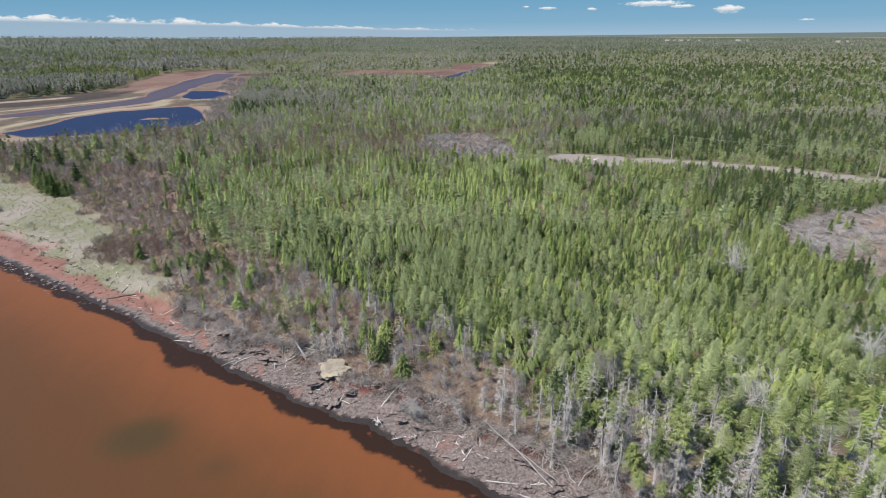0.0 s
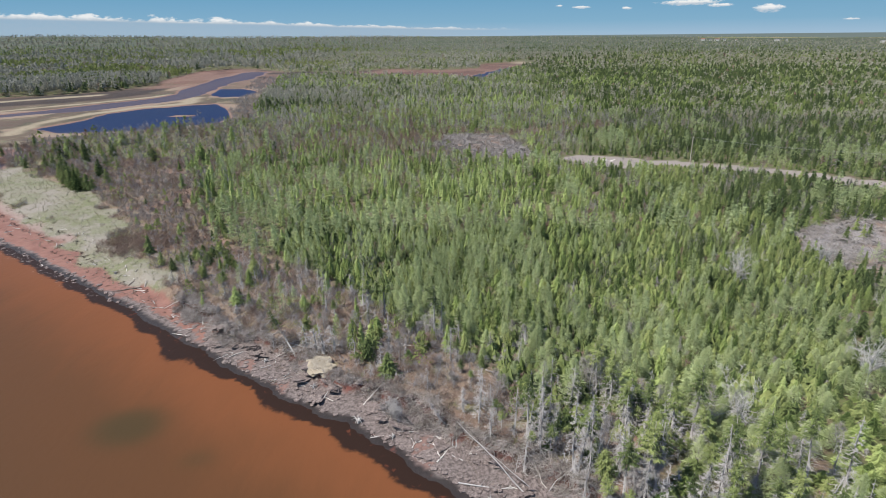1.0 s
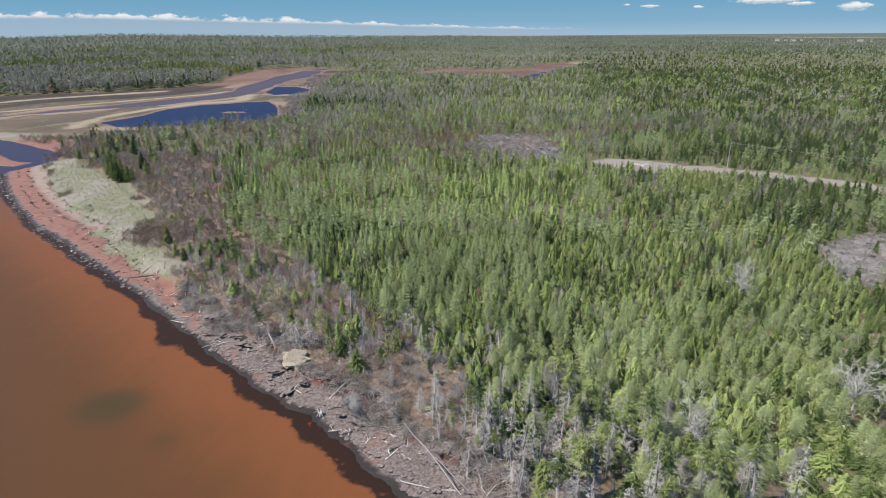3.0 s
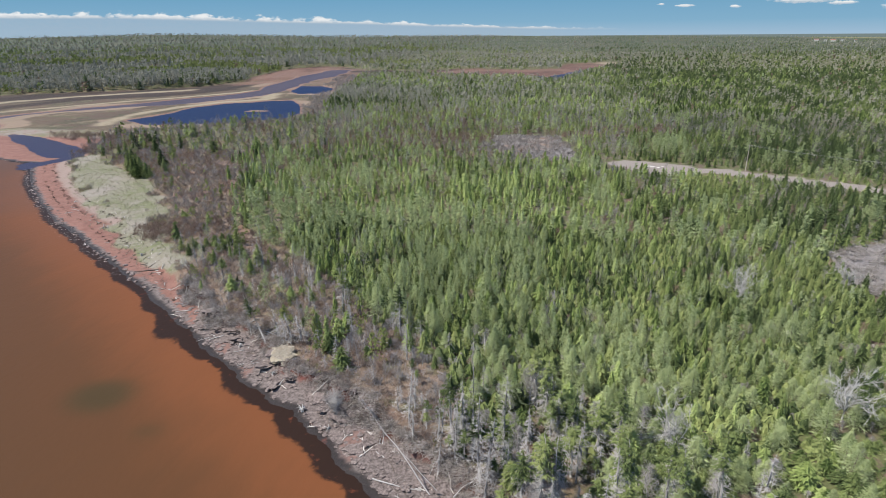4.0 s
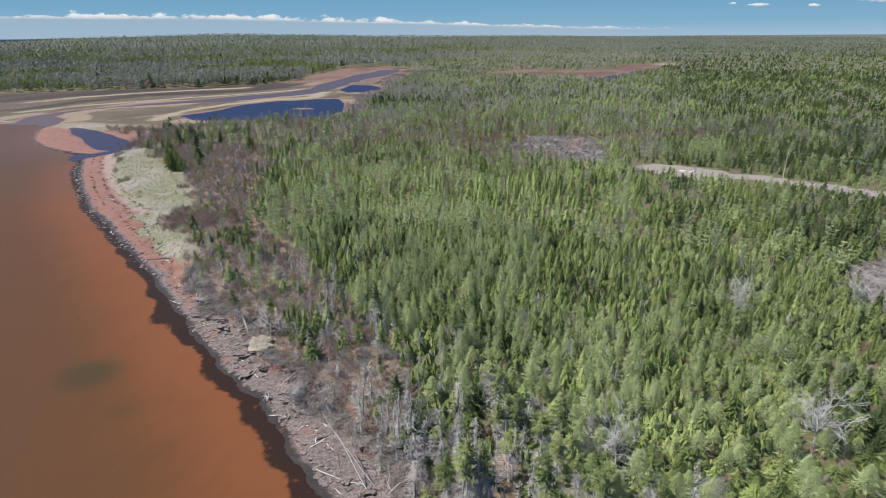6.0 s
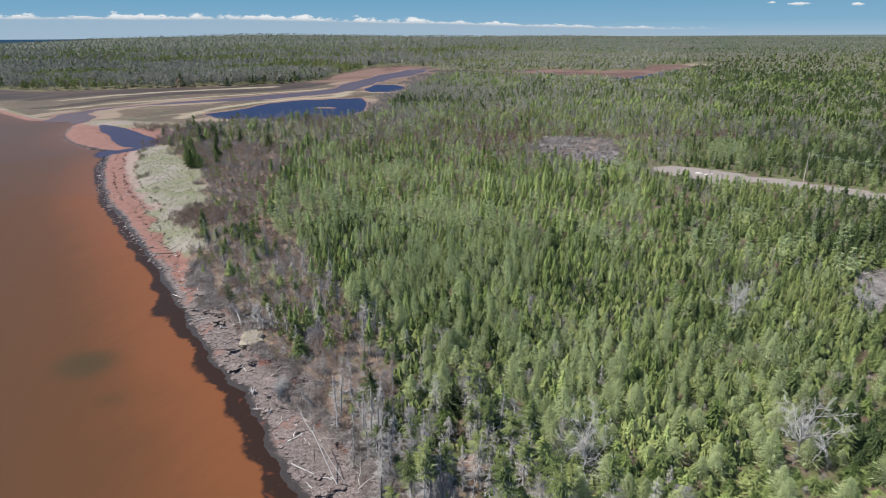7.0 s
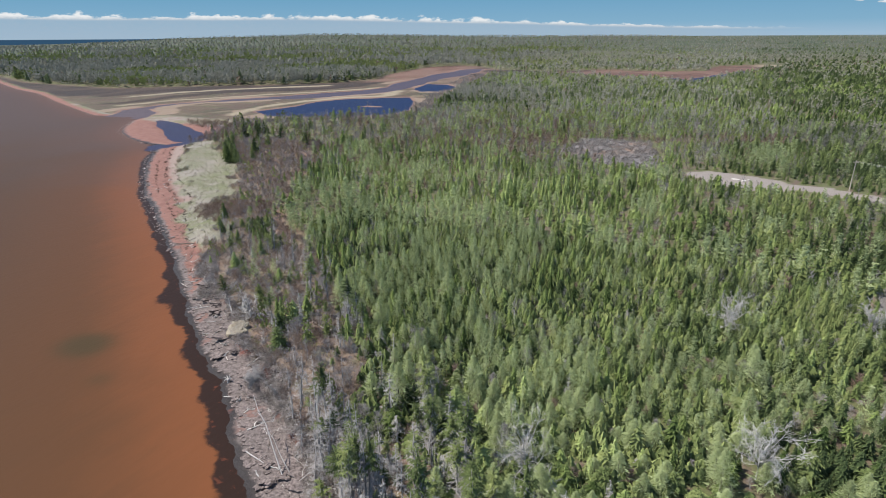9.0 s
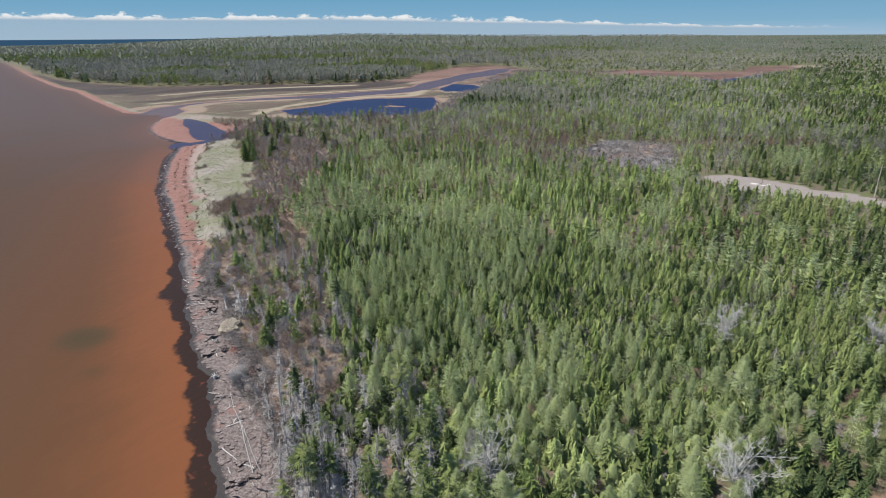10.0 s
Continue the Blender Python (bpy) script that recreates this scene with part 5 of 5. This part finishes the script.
scatter_stuff("seaweed_wrack", 42000, (-190, -46, 84, 205), wrack_lines, litter_line, "wrack", 1.0, "dark lines of dried seaweed along the red sand", "seaweed", 30)
sapling = [tiers(rsx, 1.7, 0.85, 3, 5, 0.02, 0.6, 0.4, 0.2) for _ in range(6)]
scatter_stuff("spruce_saplings", 15000, (-40, 95, 58, 140), lambda x, y, r: wooded(np.stack([x, y], 1))[0] & (signed(SCRUB, x, y) < -2) & (x - 0.62 * y < 12) & (r.rand(len(x)) < 0.7), sapling, "old", 0.95, "knee-high to head-high young spruces between the taller trees", "saplings", 37)
thicket = lambda x, y, r: (inland(x, y) > 10) & (np.hypot((x + 76) / 9.0, (y - 127) / 8.0) < 1)
scatter_stuff("dark_thicket", 700, (-90, -62, 115, 140), thicket, low_scrub, "rust", 1.5, "dense dark brown leafless thicket beside the grass", "scrub", 26)
scatter_stuff("marsh_thicket", 1500, (-255, -165, 215, 300), lambda x, y, r: (np.hypot((x + 222) / 24.0, (y - 262) / 11.0) < 1.1 - 0.5 * wave(x, y, 6.0, 3.0)) | (np.hypot((x + 180) / 16.0, (y - 232) / 14.0) < 1), low_scrub, "rust", 2.2, "brown leafless thicket at the edge of the marsh", "scrub", 36)
scatter_stuff("marsh_scrub", 9000, (-260, -110, 195, 780), lambda x, y, r: (away(MARSH_NEAR, x, y) < 9 + 22 * wave(x, y, 30.0, 2.0) * smooth(340, 420, y)) & (wet(x, y) < -2), low_scrub, "twig", 1.9, "grey leafless scrub at the marsh edge", "scrub", 27)


# ---------------------------------------------------------------- driftwood, stumps and stones
def log_thing(x, y, heading, length, r, mat, label, tilt=0.0, branches=0, lift=0.0, seed=0, name="driftwood_log", category="driftwood"):
    rs = np.random.RandomState(seed)
    c, s = math.cos(radians(heading)), math.sin(radians(heading))
    z0 = ground_at(x, y) + r * 0.5
    x1, y1 = x + c * length, y + s * length
    z1 = ground_at(x1, y1) + r * 0.5 + lift
    ob = root(name, pose(x, y, z0), label, category, "driftwood along the beach" if name == "driftwood_log" else "")
    b = Tubes()
    pts = []
    for k in range(6):
        f = k / 5
        wob = 0.02 * length * rs.randn(3) * (1 if 0 < k < 5 else 0)
        pts.append(Vector((c * length * f + wob[0], s * length * f + wob[1], (z1 - z0) * f + abs(wob[2]) * 0.4)))
    b.add(pts, [r, r * 0.95, r * 0.85, r * 0.72, r * 0.58, r * 0.32], 7)
    part("trunk", b.mesh("trunk", mat), ob)
    if branches:
        b = Tubes()
        for k in range(branches):
            f = 0.25 + 0.72 * rs.rand()
            o = pts[0].lerp(pts[5], f)
            side = rs.choice((-1, 1))
            d = Vector((-s * side + c * 0.6, c * side + s * 0.6, 0.25 + 0.6 * rs.rand())).normalized() * (0.4 + 1.1 * rs.rand()) * (1.25 - f)
            b.add([o, o + d * 0.5 + Vector((0, 0, 0.08)), o + d], [r * 0.28, r * 0.18, 0.012], 3)
        tagged(part("dead_branch", b.mesh("dead_branch", mat), ob), kind="stuff")
    return ob


# long dead trunks that slid from the bank
log_thing(11.7, 50.9, 150, 9.0, 0.085, GREY_WOOD, "long bleached dead trunk leaning out over the bank", branches=14, lift=6.2, seed=1, name="leaning_trunk", category="dead tree")
log_thing(12.6, 51.4, 156, 7.0, 0.06, GREY_WOOD, "slim bleached trunk leaning beside a longer one", branches=10, lift=4.6, seed=2, name="leaning_trunk", category="dead tree")
log_thing(3.8, 52.9, math.degrees(math.atan2(-1.5, 7.9)), 8.2, 0.09, GREY_WOOD, "grey fallen trunk with branch stubs on the mud", branches=16, seed=3, name="fallen_tree", category="fallen tree")
log_thing(7.5, 73.3, math.degrees(math.atan2(-5.3, 5.7)), 8.0, 0.12, GREY_WOOD, "lichen-grey fallen spruce in the heath", branches=34, seed=4, lift=0.8, name="fallen_tree", category="fallen tree")
log_thing(-24.0, 80.0, -25, 7.0, 0.10, GREY_WOOD, "grey fallen trunk in dead brush", branches=14, seed=5, lift=0.6, name="fallen_tree", category="fallen tree")
log_thing(-6.0, 80.5, -18, 7.5, 0.09, BLEACHED, "thin bleached trunk fallen in the scrub", branches=8, seed=6, lift=0.5, name="fallen_tree", category="fallen tree")
for i, (x, y, a, n) in enumerate(((14.2, 51.4, 118, 5.0), (15.0, 50.6, 75, 5.5), (15.8, 50.0, 58, 4.5), (14.7, 50.2, 140, 4.0), (16.6, 49.6, 95, 5.0), (13.6, 50.6, 30, 4.2), (15.4, 49.0, 160, 3.6))):
    log_thing(x, y, a, n, 0.05, BLEACHED if i % 3 == 0 else GREY_WOOD, "bleached pole in a heap below the bank", branches=5, lift=0.7 * (i % 3), seed=20 + i)
log_thing(-42.0, 88.6, 112, 5.0, 0.12, BLEACHED, "bleached crooked driftwood log on red sand", branches=4, seed=31)
log_thing(-43.5, 85.6, 160, 3.6, 0.09, BLEACHED, "pale driftwood log at the water's edge", seed=32)
log_thing(-62.0, 104.2, 190, 6.5, 0.13, CHAR_WOOD, "dark waterlogged driftwood log across the beach", branches=6, seed=33)
rs = np.random.RandomState(61)
for i in range(90):
    x = -50 - 80 * rs.rand() ** 1.2
    k = np.interp(x, [-130, -118, -103, -84, -62, -47], [145, 134, 125, 112, 98, 87])
    inward = np.array([0.57, 0.82])
    w = beach_width(np.array([x]), np.array([k]))[0]
    f = (0.6 + 0.14 * rs.randn()) * w if i % 3 else (0.95 + 0.1 * rs.randn()) * w
    q = np.array([x, k]) + inward * f
    log_thing(q[0], q[1], 143 + 28 * rs.randn(), 0.8 + 2.6 * rs.rand() ** 2, 0.05 + 0.07 * rs.rand(), (BLEACHED, CHAR_WOOD, GREY_WOOD)[i % 3],
              ("bleached driftwood log stranded on red sand", "dark wet driftwood log stranded on red sand", "grey driftwood log stranded on red sand")[i % 3], branches=rs.randint(0, 4), seed=100 + i)
for i in range(100):
    x = -46 + 62 * rs.rand()
    k = np.interp(x, [-47, -29.5, -21, -15, -8.5, -2.6, 3.4, 9.3, 20], [87, 75, 69, 65.8, 61, 56.3, 51.9, 47.6, 40])
    f = 1.5 + 5.5 * rs.rand()
    log_thing(x + 0.57 * f, k + 0.82 * f, 143 + 50 * rs.randn(), 0.8 + 2.8 * rs.rand() ** 1.5, 0.04 + 0.07 * rs.rand(), (GREY_WOOD, CHAR_WOOD, BLEACHED)[i % 3],
              ("grey dead branch on peat mud", "dark wet branch on peat mud", "bleached dead branch on peat mud")[i % 3], branches=rs.randint(1, 7), seed=300 + i)


def stump(x, y, size, seed):
    rs = np.random.RandomState(seed)
    ob = root("tree_stump", pose(x, y, ground_at(x, y)), "bleached upturned stump with bare spreading roots on the mud", "stump", "stumps on the beach")
    b = Tubes()
    b.add([(0, 0, -0.1), (0.05, 0, 0.3 * size), (0.25 * size, 0.1, 0.65 * size)], [0.22 * size, 0.2 * size, 0.16 * size], 7)
    part("trunk", b.mesh("trunk", GREY_WOOD), ob)
    b = Tubes()
    for k in range(8):
        a = rs.rand() * 6.28
        d = Vector((math.cos(a), math.sin(a), 0.2 + 0.9 * rs.rand())).normalized() * size * (0.7 + 0.6 * rs.rand())
        b.add([(0, 0, 0.25 * size), tuple(d * 0.55 + Vector((0, 0, 0.35 * size))), tuple(d + Vector((0, 0, -0.15 * size)))], [0.07 * size, 0.045 * size, 0.012], 5)
    part("root_spread", b.mesh("root_spread", GREY_WOOD), ob)
    return ob


for i, (x, y, n) in enumerate(((-9.5, 63.4, 1.1), (-27, 77.5, 0.8), (-17.5, 70.5, 0.9), (-72, 111.5, 0.9), (-4.5, 60.5, 0.7), (-36, 83.5, 0.7))):
    stump(x, y, n, 700 + i)

# slabs of peat that broke from the bank
m, n, o = material("dried_peat")
g = n.noise(place(n), 3.0, 6.0, 0.7)
surface(n, o, n.mix(n.step(g, 0.3, 0.7), (0.046, 0.035, 0.032), (0.190, 0.154, 0.142)), 0.95, g, 0.12)
PEAT = m
m, n, o = material("shore_stone")
g = n.noise(place(n), 4.0, 5.0, 0.65)
surface(n, o, n.mix(n.step(g, 0.35, 0.7), (0.05, 0.04, 0.038), (0.20, 0.15, 0.135)), 0.75, g, 0.04)
STONE = m


def lump(name, seed, flat, mat, cuts=2, rough=0.25):
    bm = bmesh.new()
    bmesh.ops.create_icosphere(bm, subdivisions=cuts, radius=1.0)
    for v in bm.verts:
        q = v.co * 1.1 + Vector((seed * 3.1, seed * 1.7, 0))
        v.co *= 1 + rough * noise.noise(q * 1.3) + rough * 0.5 * noise.noise(q * 3.1)
        v.co.z *= flat
        if v.co.z > 0.6 * flat:
            v.co.z = 0.6 * flat + (v.co.z - 0.6 * flat) * 0.25
    me = bpy.data.meshes.new(name)
    bm.to_mesh(me)
    bm.free()
    me.materials.append(mat)
    return me


slabs = [lump("peat_slab", i, 0.5, PEAT, 3, 0.95) for i in range(6)]
stones = [lump("shore_stone", i + 20, 0.6, STONE, 2, 0.4) for i in range(5)]
for i in range(130):
    x = -44 + 60 * rs.rand()
    k = np.interp(x, [-47, -29.5, -21, -15, -8.5, -2.6, 3.4, 9.3, 20], [87, 75, 69, 65.8, 61, 56.3, 51.9, 47.6, 40])
    w = beach_width(np.array([x]), np.array([k]))[0]
    f = w * (0.92 + 0.16 * rs.randn()) if i % 3 else w * (0.25 + 0.7 * rs.rand())
    q = (x + 0.57 * f, k + 0.82 * f)
    sc = 0.25 + 0.85 * rs.rand() ** 2
    ob = new("peat_slab", slabs[i % 6])
    ob.matrix_world = pose(q[0], q[1], ground_at(*q) + 0.05 * sc, 12 * rs.randn(), 12 * rs.randn(), 360 * rs.rand()) @ Matrix.Diagonal((sc * (1 + rs.rand()), sc, sc * 0.8, 1))
    tagged(ob, "slab of grey-brown peat fallen from the bank", "peat slab", "peat slabs below the bank")
for i in range(110):
    x = -58 - 128 * rs.rand()
    k = np.interp(x, [-190, -184, -162, -140, -118, -103, -84, -62, -47], [200, 191, 169, 151, 134, 125, 112, 98, 87])
    f = 0.2 + 1.1 * rs.randn()
    q = (x + 0.6 * f, k + 0.8 * f)
    sc = 0.18 + 0.35 * rs.rand()
    ob = new("shore_stone", stones[i % 5])
    ob.matrix_world = pose(q[0], q[1], max(ground_at(*q), -0.15) + 0.1 * sc, 0, 0, 360 * rs.rand()) @ Matrix.Diagonal((sc * 1.3, sc, sc, 1))
    tagged(ob, "dark wet stone at the water's edge", "stone", "stones along the waterline")

# small crumbled peat all over the mud
bit = lump("bit", 3, 0.55, PEAT, 1, 0.4)
bv = np.array([v.co[:] for v in bit.vertices])
bt = bv[np.array([p.vertices[:] for p in bit.polygons])]
rsx = np.random.RandomState(4)
pp = np.stack([-50 + 72 * rsx.rand(30000), 38 + 60 * rsx.rand(30000)], 1)
ins = inland(pp[:, 0], pp[:, 1]) / beach_width(pp[:, 0], pp[:, 1])
pp = pp[(ins > 0.12) & (ins < 1.25) & (rsx.rand(30000) < 0.15 + 1.0 * np.abs(ins - 0.5))]
sc = 0.07 + 0.40 * rsx.rand(len(pp)) ** 3.5
T, P, C = gather(rsx, np.stack([pp[:, 0], pp[:, 1], height(pp[:, 0], pp[:, 1])], 1), np.stack([sc * 1.3, sc], 1), [(bt, np.zeros((len(bt), 3)))], rsx.rand(len(pp)))
tagged(new("peat_rubble", soup("peat_rubble", T, P, PEAT, C)), "crumbled lumps of peat scattered on the mud", "rubble", kind="stuff")

# mat of dry straw slumped over the bank
rsx = np.random.RandomState(19)
t, p = spray(rsx, 0.3, 2.5, 2600, 0.30, 0.05, rise=0.0, bottom=0.0, cone=0.25, tipmin=0.8)
LEAF["straw", True] = foliage_material("dry_straw", (0.330, 0.288, 0.232), (0.430, 0.382, 0.315), (0.540, 0.488, 0.410), (0.330, 0.285, 0.215), 0.1, True)
ob = root("straw_mat", pose(-17.0, 73.3, ground_at(-17.0, 73.3), 0, 0, -35), "pale mat of dry straw slumped on the bank", "straw")
body_ = part("mound", lump("mound", 77, 0.4, LEAF["straw", True], 3, 0.8), ob)
body_.matrix_basis = pose(0, 0, 0.1, 20, 0, 0) @ Matrix.Diagonal((2.4, 1.6, 1.6, 1))
blades = part("straw_cover", soup("straw_cover", t, p, LEAF["straw", True]), ob)
tagged(blades, kind="stuff").matrix_basis = pose(0, 0, 0.45, 20, 0, 0) @ Matrix.Diagonal((1, 0.7, 1, 1))

# brushwood on the cleared patches
brush = [spray(rsx, 0.9, 1.3, 30, 1.7, 0.022, rise=0.05, bottom=0.02, cone=0.2, tipmin=0.6) for _ in range(5)]
LEAF["brush", False] = foliage_material("grey_brushwood", (0.137, 0.118, 0.107), (0.210, 0.189, 0.176), (0.294, 0.273, 0.257), (0.115, 0.100, 0.089), 0.05, False)
scatter_stuff("glade_grass", 2600, (62, 94, 64, 90), lambda x, y, r: signed(GLADE, x, y) > -1.0, tuft, "straw", 1.2, "dry tan grass in a small glade", "grass", 33)
scatter_stuff("glade_scrub", 900, (62, 94, 64, 90), lambda x, y, r: (signed(GLADE, x, y) > -1.5) & (wave(x, y, 4.0, 5.0) > 0.45), low_scrub, "rust", 0.8, "rust-brown low scrub in a small glade", "scrub", 34)
scatter_stuff("brushwood", 11000, (-15, 150, 95, 290), lambda x, y, r: np.maximum(signed(CLEARING, x, y), signed(SLASH, x, y)) > -1.5, brush, "brush", 1.0, "grey felled brushwood covering the clearing", "brushwood", 28)
for i in range(14):
    x, y = -9 + 14 * rs.rand(), 280 + 8 * rs.rand()
    log_thing(x, y, 180 * rs.rand(), 3 + 3 * rs.rand(), 0.18, BLEACHED, "pale felled log at the edge of the clearing", seed=800 + i, lift=0.4 * rs.rand(), name="felled_log", category="log")


# ---------------------------------------------------------------- the power line by the road
def pole(x, y, tall):
    ob = root("utility_pole", pose(x, y, ground_at(x, y)), "weathered wooden utility pole beside the gravel road", "utility pole", "poles of the power line")
    b = Tubes()
    b.add([(0, 0, -0.4), (0, 0, tall * 0.5), (0, 0, tall)], [0.17, 0.15, 0.12], 10)
    part("post", b.mesh("post", POLE_WOOD), ob)
    b = Tubes()
    b.add([(-0.75, -0.45, tall - 0.7), (0.75, 0.45, tall - 0.7)], [0.06, 0.06], 6)
    part("crossarm", b.mesh("crossarm", POLE_WOOD), ob)
    for s in (-0.7, 0.0, 0.7):
        b = Tubes()
        b.add([(s, s * 0.6, tall - 0.65), (s, s * 0.6, tall - 0.4)], [0.05, 0.04], 6)
        part("insulator", b.mesh("insulator", STONE), ob, "dark ceramic insulator")
    return ob


POLES = [(88, 224.5, 9.6), (142, 187, 9.8), (196, 146, 9.8)]
for q in POLES:
    pole(*q)
m, n, o = material("aluminium_wire")
surface(n, o, (0.30, 0.30, 0.30), 0.45, None, 0.1, 0.5, 0.6)
WIRE = m
for (x0, y0, h0), (x1, y1, h1) in zip(POLES, POLES[1:]):
    for s in (-0.7, 0.0, 0.7):
        z0, z1 = ground_at(x0, y0) + h0 - 0.4, ground_at(x1, y1) + h1 - 0.4
        b = Tubes()
        b.add([(x0 + s + (x1 - x0) * k / 8, y0 + s * 0.6 + (y1 - y0) * k / 8, z0 + (z1 - z0) * k / 8 - 4 * 0.9 * (k / 8) * (1 - k / 8)) for k in range(9)], [0.012] * 9, 4)
        tagged(new("power_wire", b.mesh("power_wire", WIRE)), "thin sagging power line wire between wooden poles", "wire", "wires of the power line")

# gravel left on the road's end
for i, (x, y, sc) in enumerate(((56, 226, 0.9), (58.5, 225, 0.6), (60, 227, 0.5))):
    ob = new("gravel_heap", lump("gravel_heap", 50 + i, 0.45, BLEACHED, 2, 0.25))
    ob.matrix_world = pose(x, y, ground_at(x, y) + 0.1, 0, 0, 40 * i) @ Matrix.Diagonal((sc * 1.6, sc, sc, 1))
    tagged(ob, "pale heap of gravel on the end of the dirt road", "gravel heap", "gravel heaps on the road")

# ---------------------------------------------------------------- far farmsteads
def plain(name, colour, rough=0.7):
    m, n, o = material(name)
    g = n.noise(place(n), 0.6, 3.0)
    surface(n, o, n.mix(g, tuple(c * 0.85 for c in colour), colour), rough)
    return m


SIDING, ROOFING, RED_ROOF, GLASSY = plain("white_siding", (0.468, 0.456, 0.432)), plain("grey_roofing", (0.168, 0.162, 0.162)), plain("rust_roofing", (0.240, 0.120, 0.090)), plain("dark_window", (0.030, 0.036, 0.042), 0.2)


def box(x0, x1, y0, y1, z0, z1):
    v = [(x, y, z) for z in (z0, z1) for x, y in ((x0, y0), (x1, y0), (x1, y1), (x0, y1))]
    return v, [(0, 3, 2, 1), (4, 5, 6, 7), (0, 1, 5, 4), (1, 2, 6, 5), (2, 3, 7, 6), (3, 0, 4, 7)]


def house(x, y, turn, w, d, h, roofing):
    ob = root("farm_building", pose(x, y, ground_at(x, y) + 3, 0, 0, turn), "white farm building with a pitched roof among far fields", "building", "far farm buildings")
    part("wall", mesh_of("wall", *box(-w / 2, w / 2, -d / 2, d / 2, -8, h), (SIDING,)), ob)
    v = [(-w / 2 - 0.4, -d / 2 - 0.5, h), (w / 2 + 0.4, -d / 2 - 0.5, h), (w / 2 + 0.4, d / 2 + 0.5, h), (-w / 2 - 0.4, d / 2 + 0.5, h), (-w / 2 - 0.4, 0, h + d * 0.4), (w / 2 + 0.4, 0, h + d * 0.4)]
    me = bpy.data.meshes.new("roof")
    me.from_pydata(v, [], [(0, 1, 5, 4), (2, 3, 4, 5), (0, 4, 3), (1, 2, 5), (0, 3, 2, 1)])
    me.materials.append(roofing)
    part("roof", me, ob)
    for k in range(4):
        c = -w / 2 + w * (k + 0.5) / 4
        part("window", mesh_of("window", *box(c - 0.7, c + 0.7, -d / 2 - 0.05, -d / 2 + 0.05, 1.2, 2.8), (GLASSY,)), ob)
    return ob


for az, r, w, d, h, mat in ((19.9, 3300, 26, 14, 7, RED_ROOF), (20.5, 3320, 16, 10, 5, ROOFING), (21.0, 3280, 30, 14, 6, RED_ROOF), (21.6, 3350, 14, 10, 6, ROOFING), (25.5, 3400, 34, 14, 5, ROOFING), (26.2, 3380, 14, 10, 6, ROOFING),
                            (32.6, 3200, 26, 12, 5, ROOFING), (33.2, 3230, 12, 9, 6, ROOFING), (22.5, 3300, 14, 9, 5, RED_ROOF)):
    house(r * math.sin(radians(az)), r * math.cos(radians(az)), -az + 8, w * 0.7, d * 0.6, h * 0.7, mat)
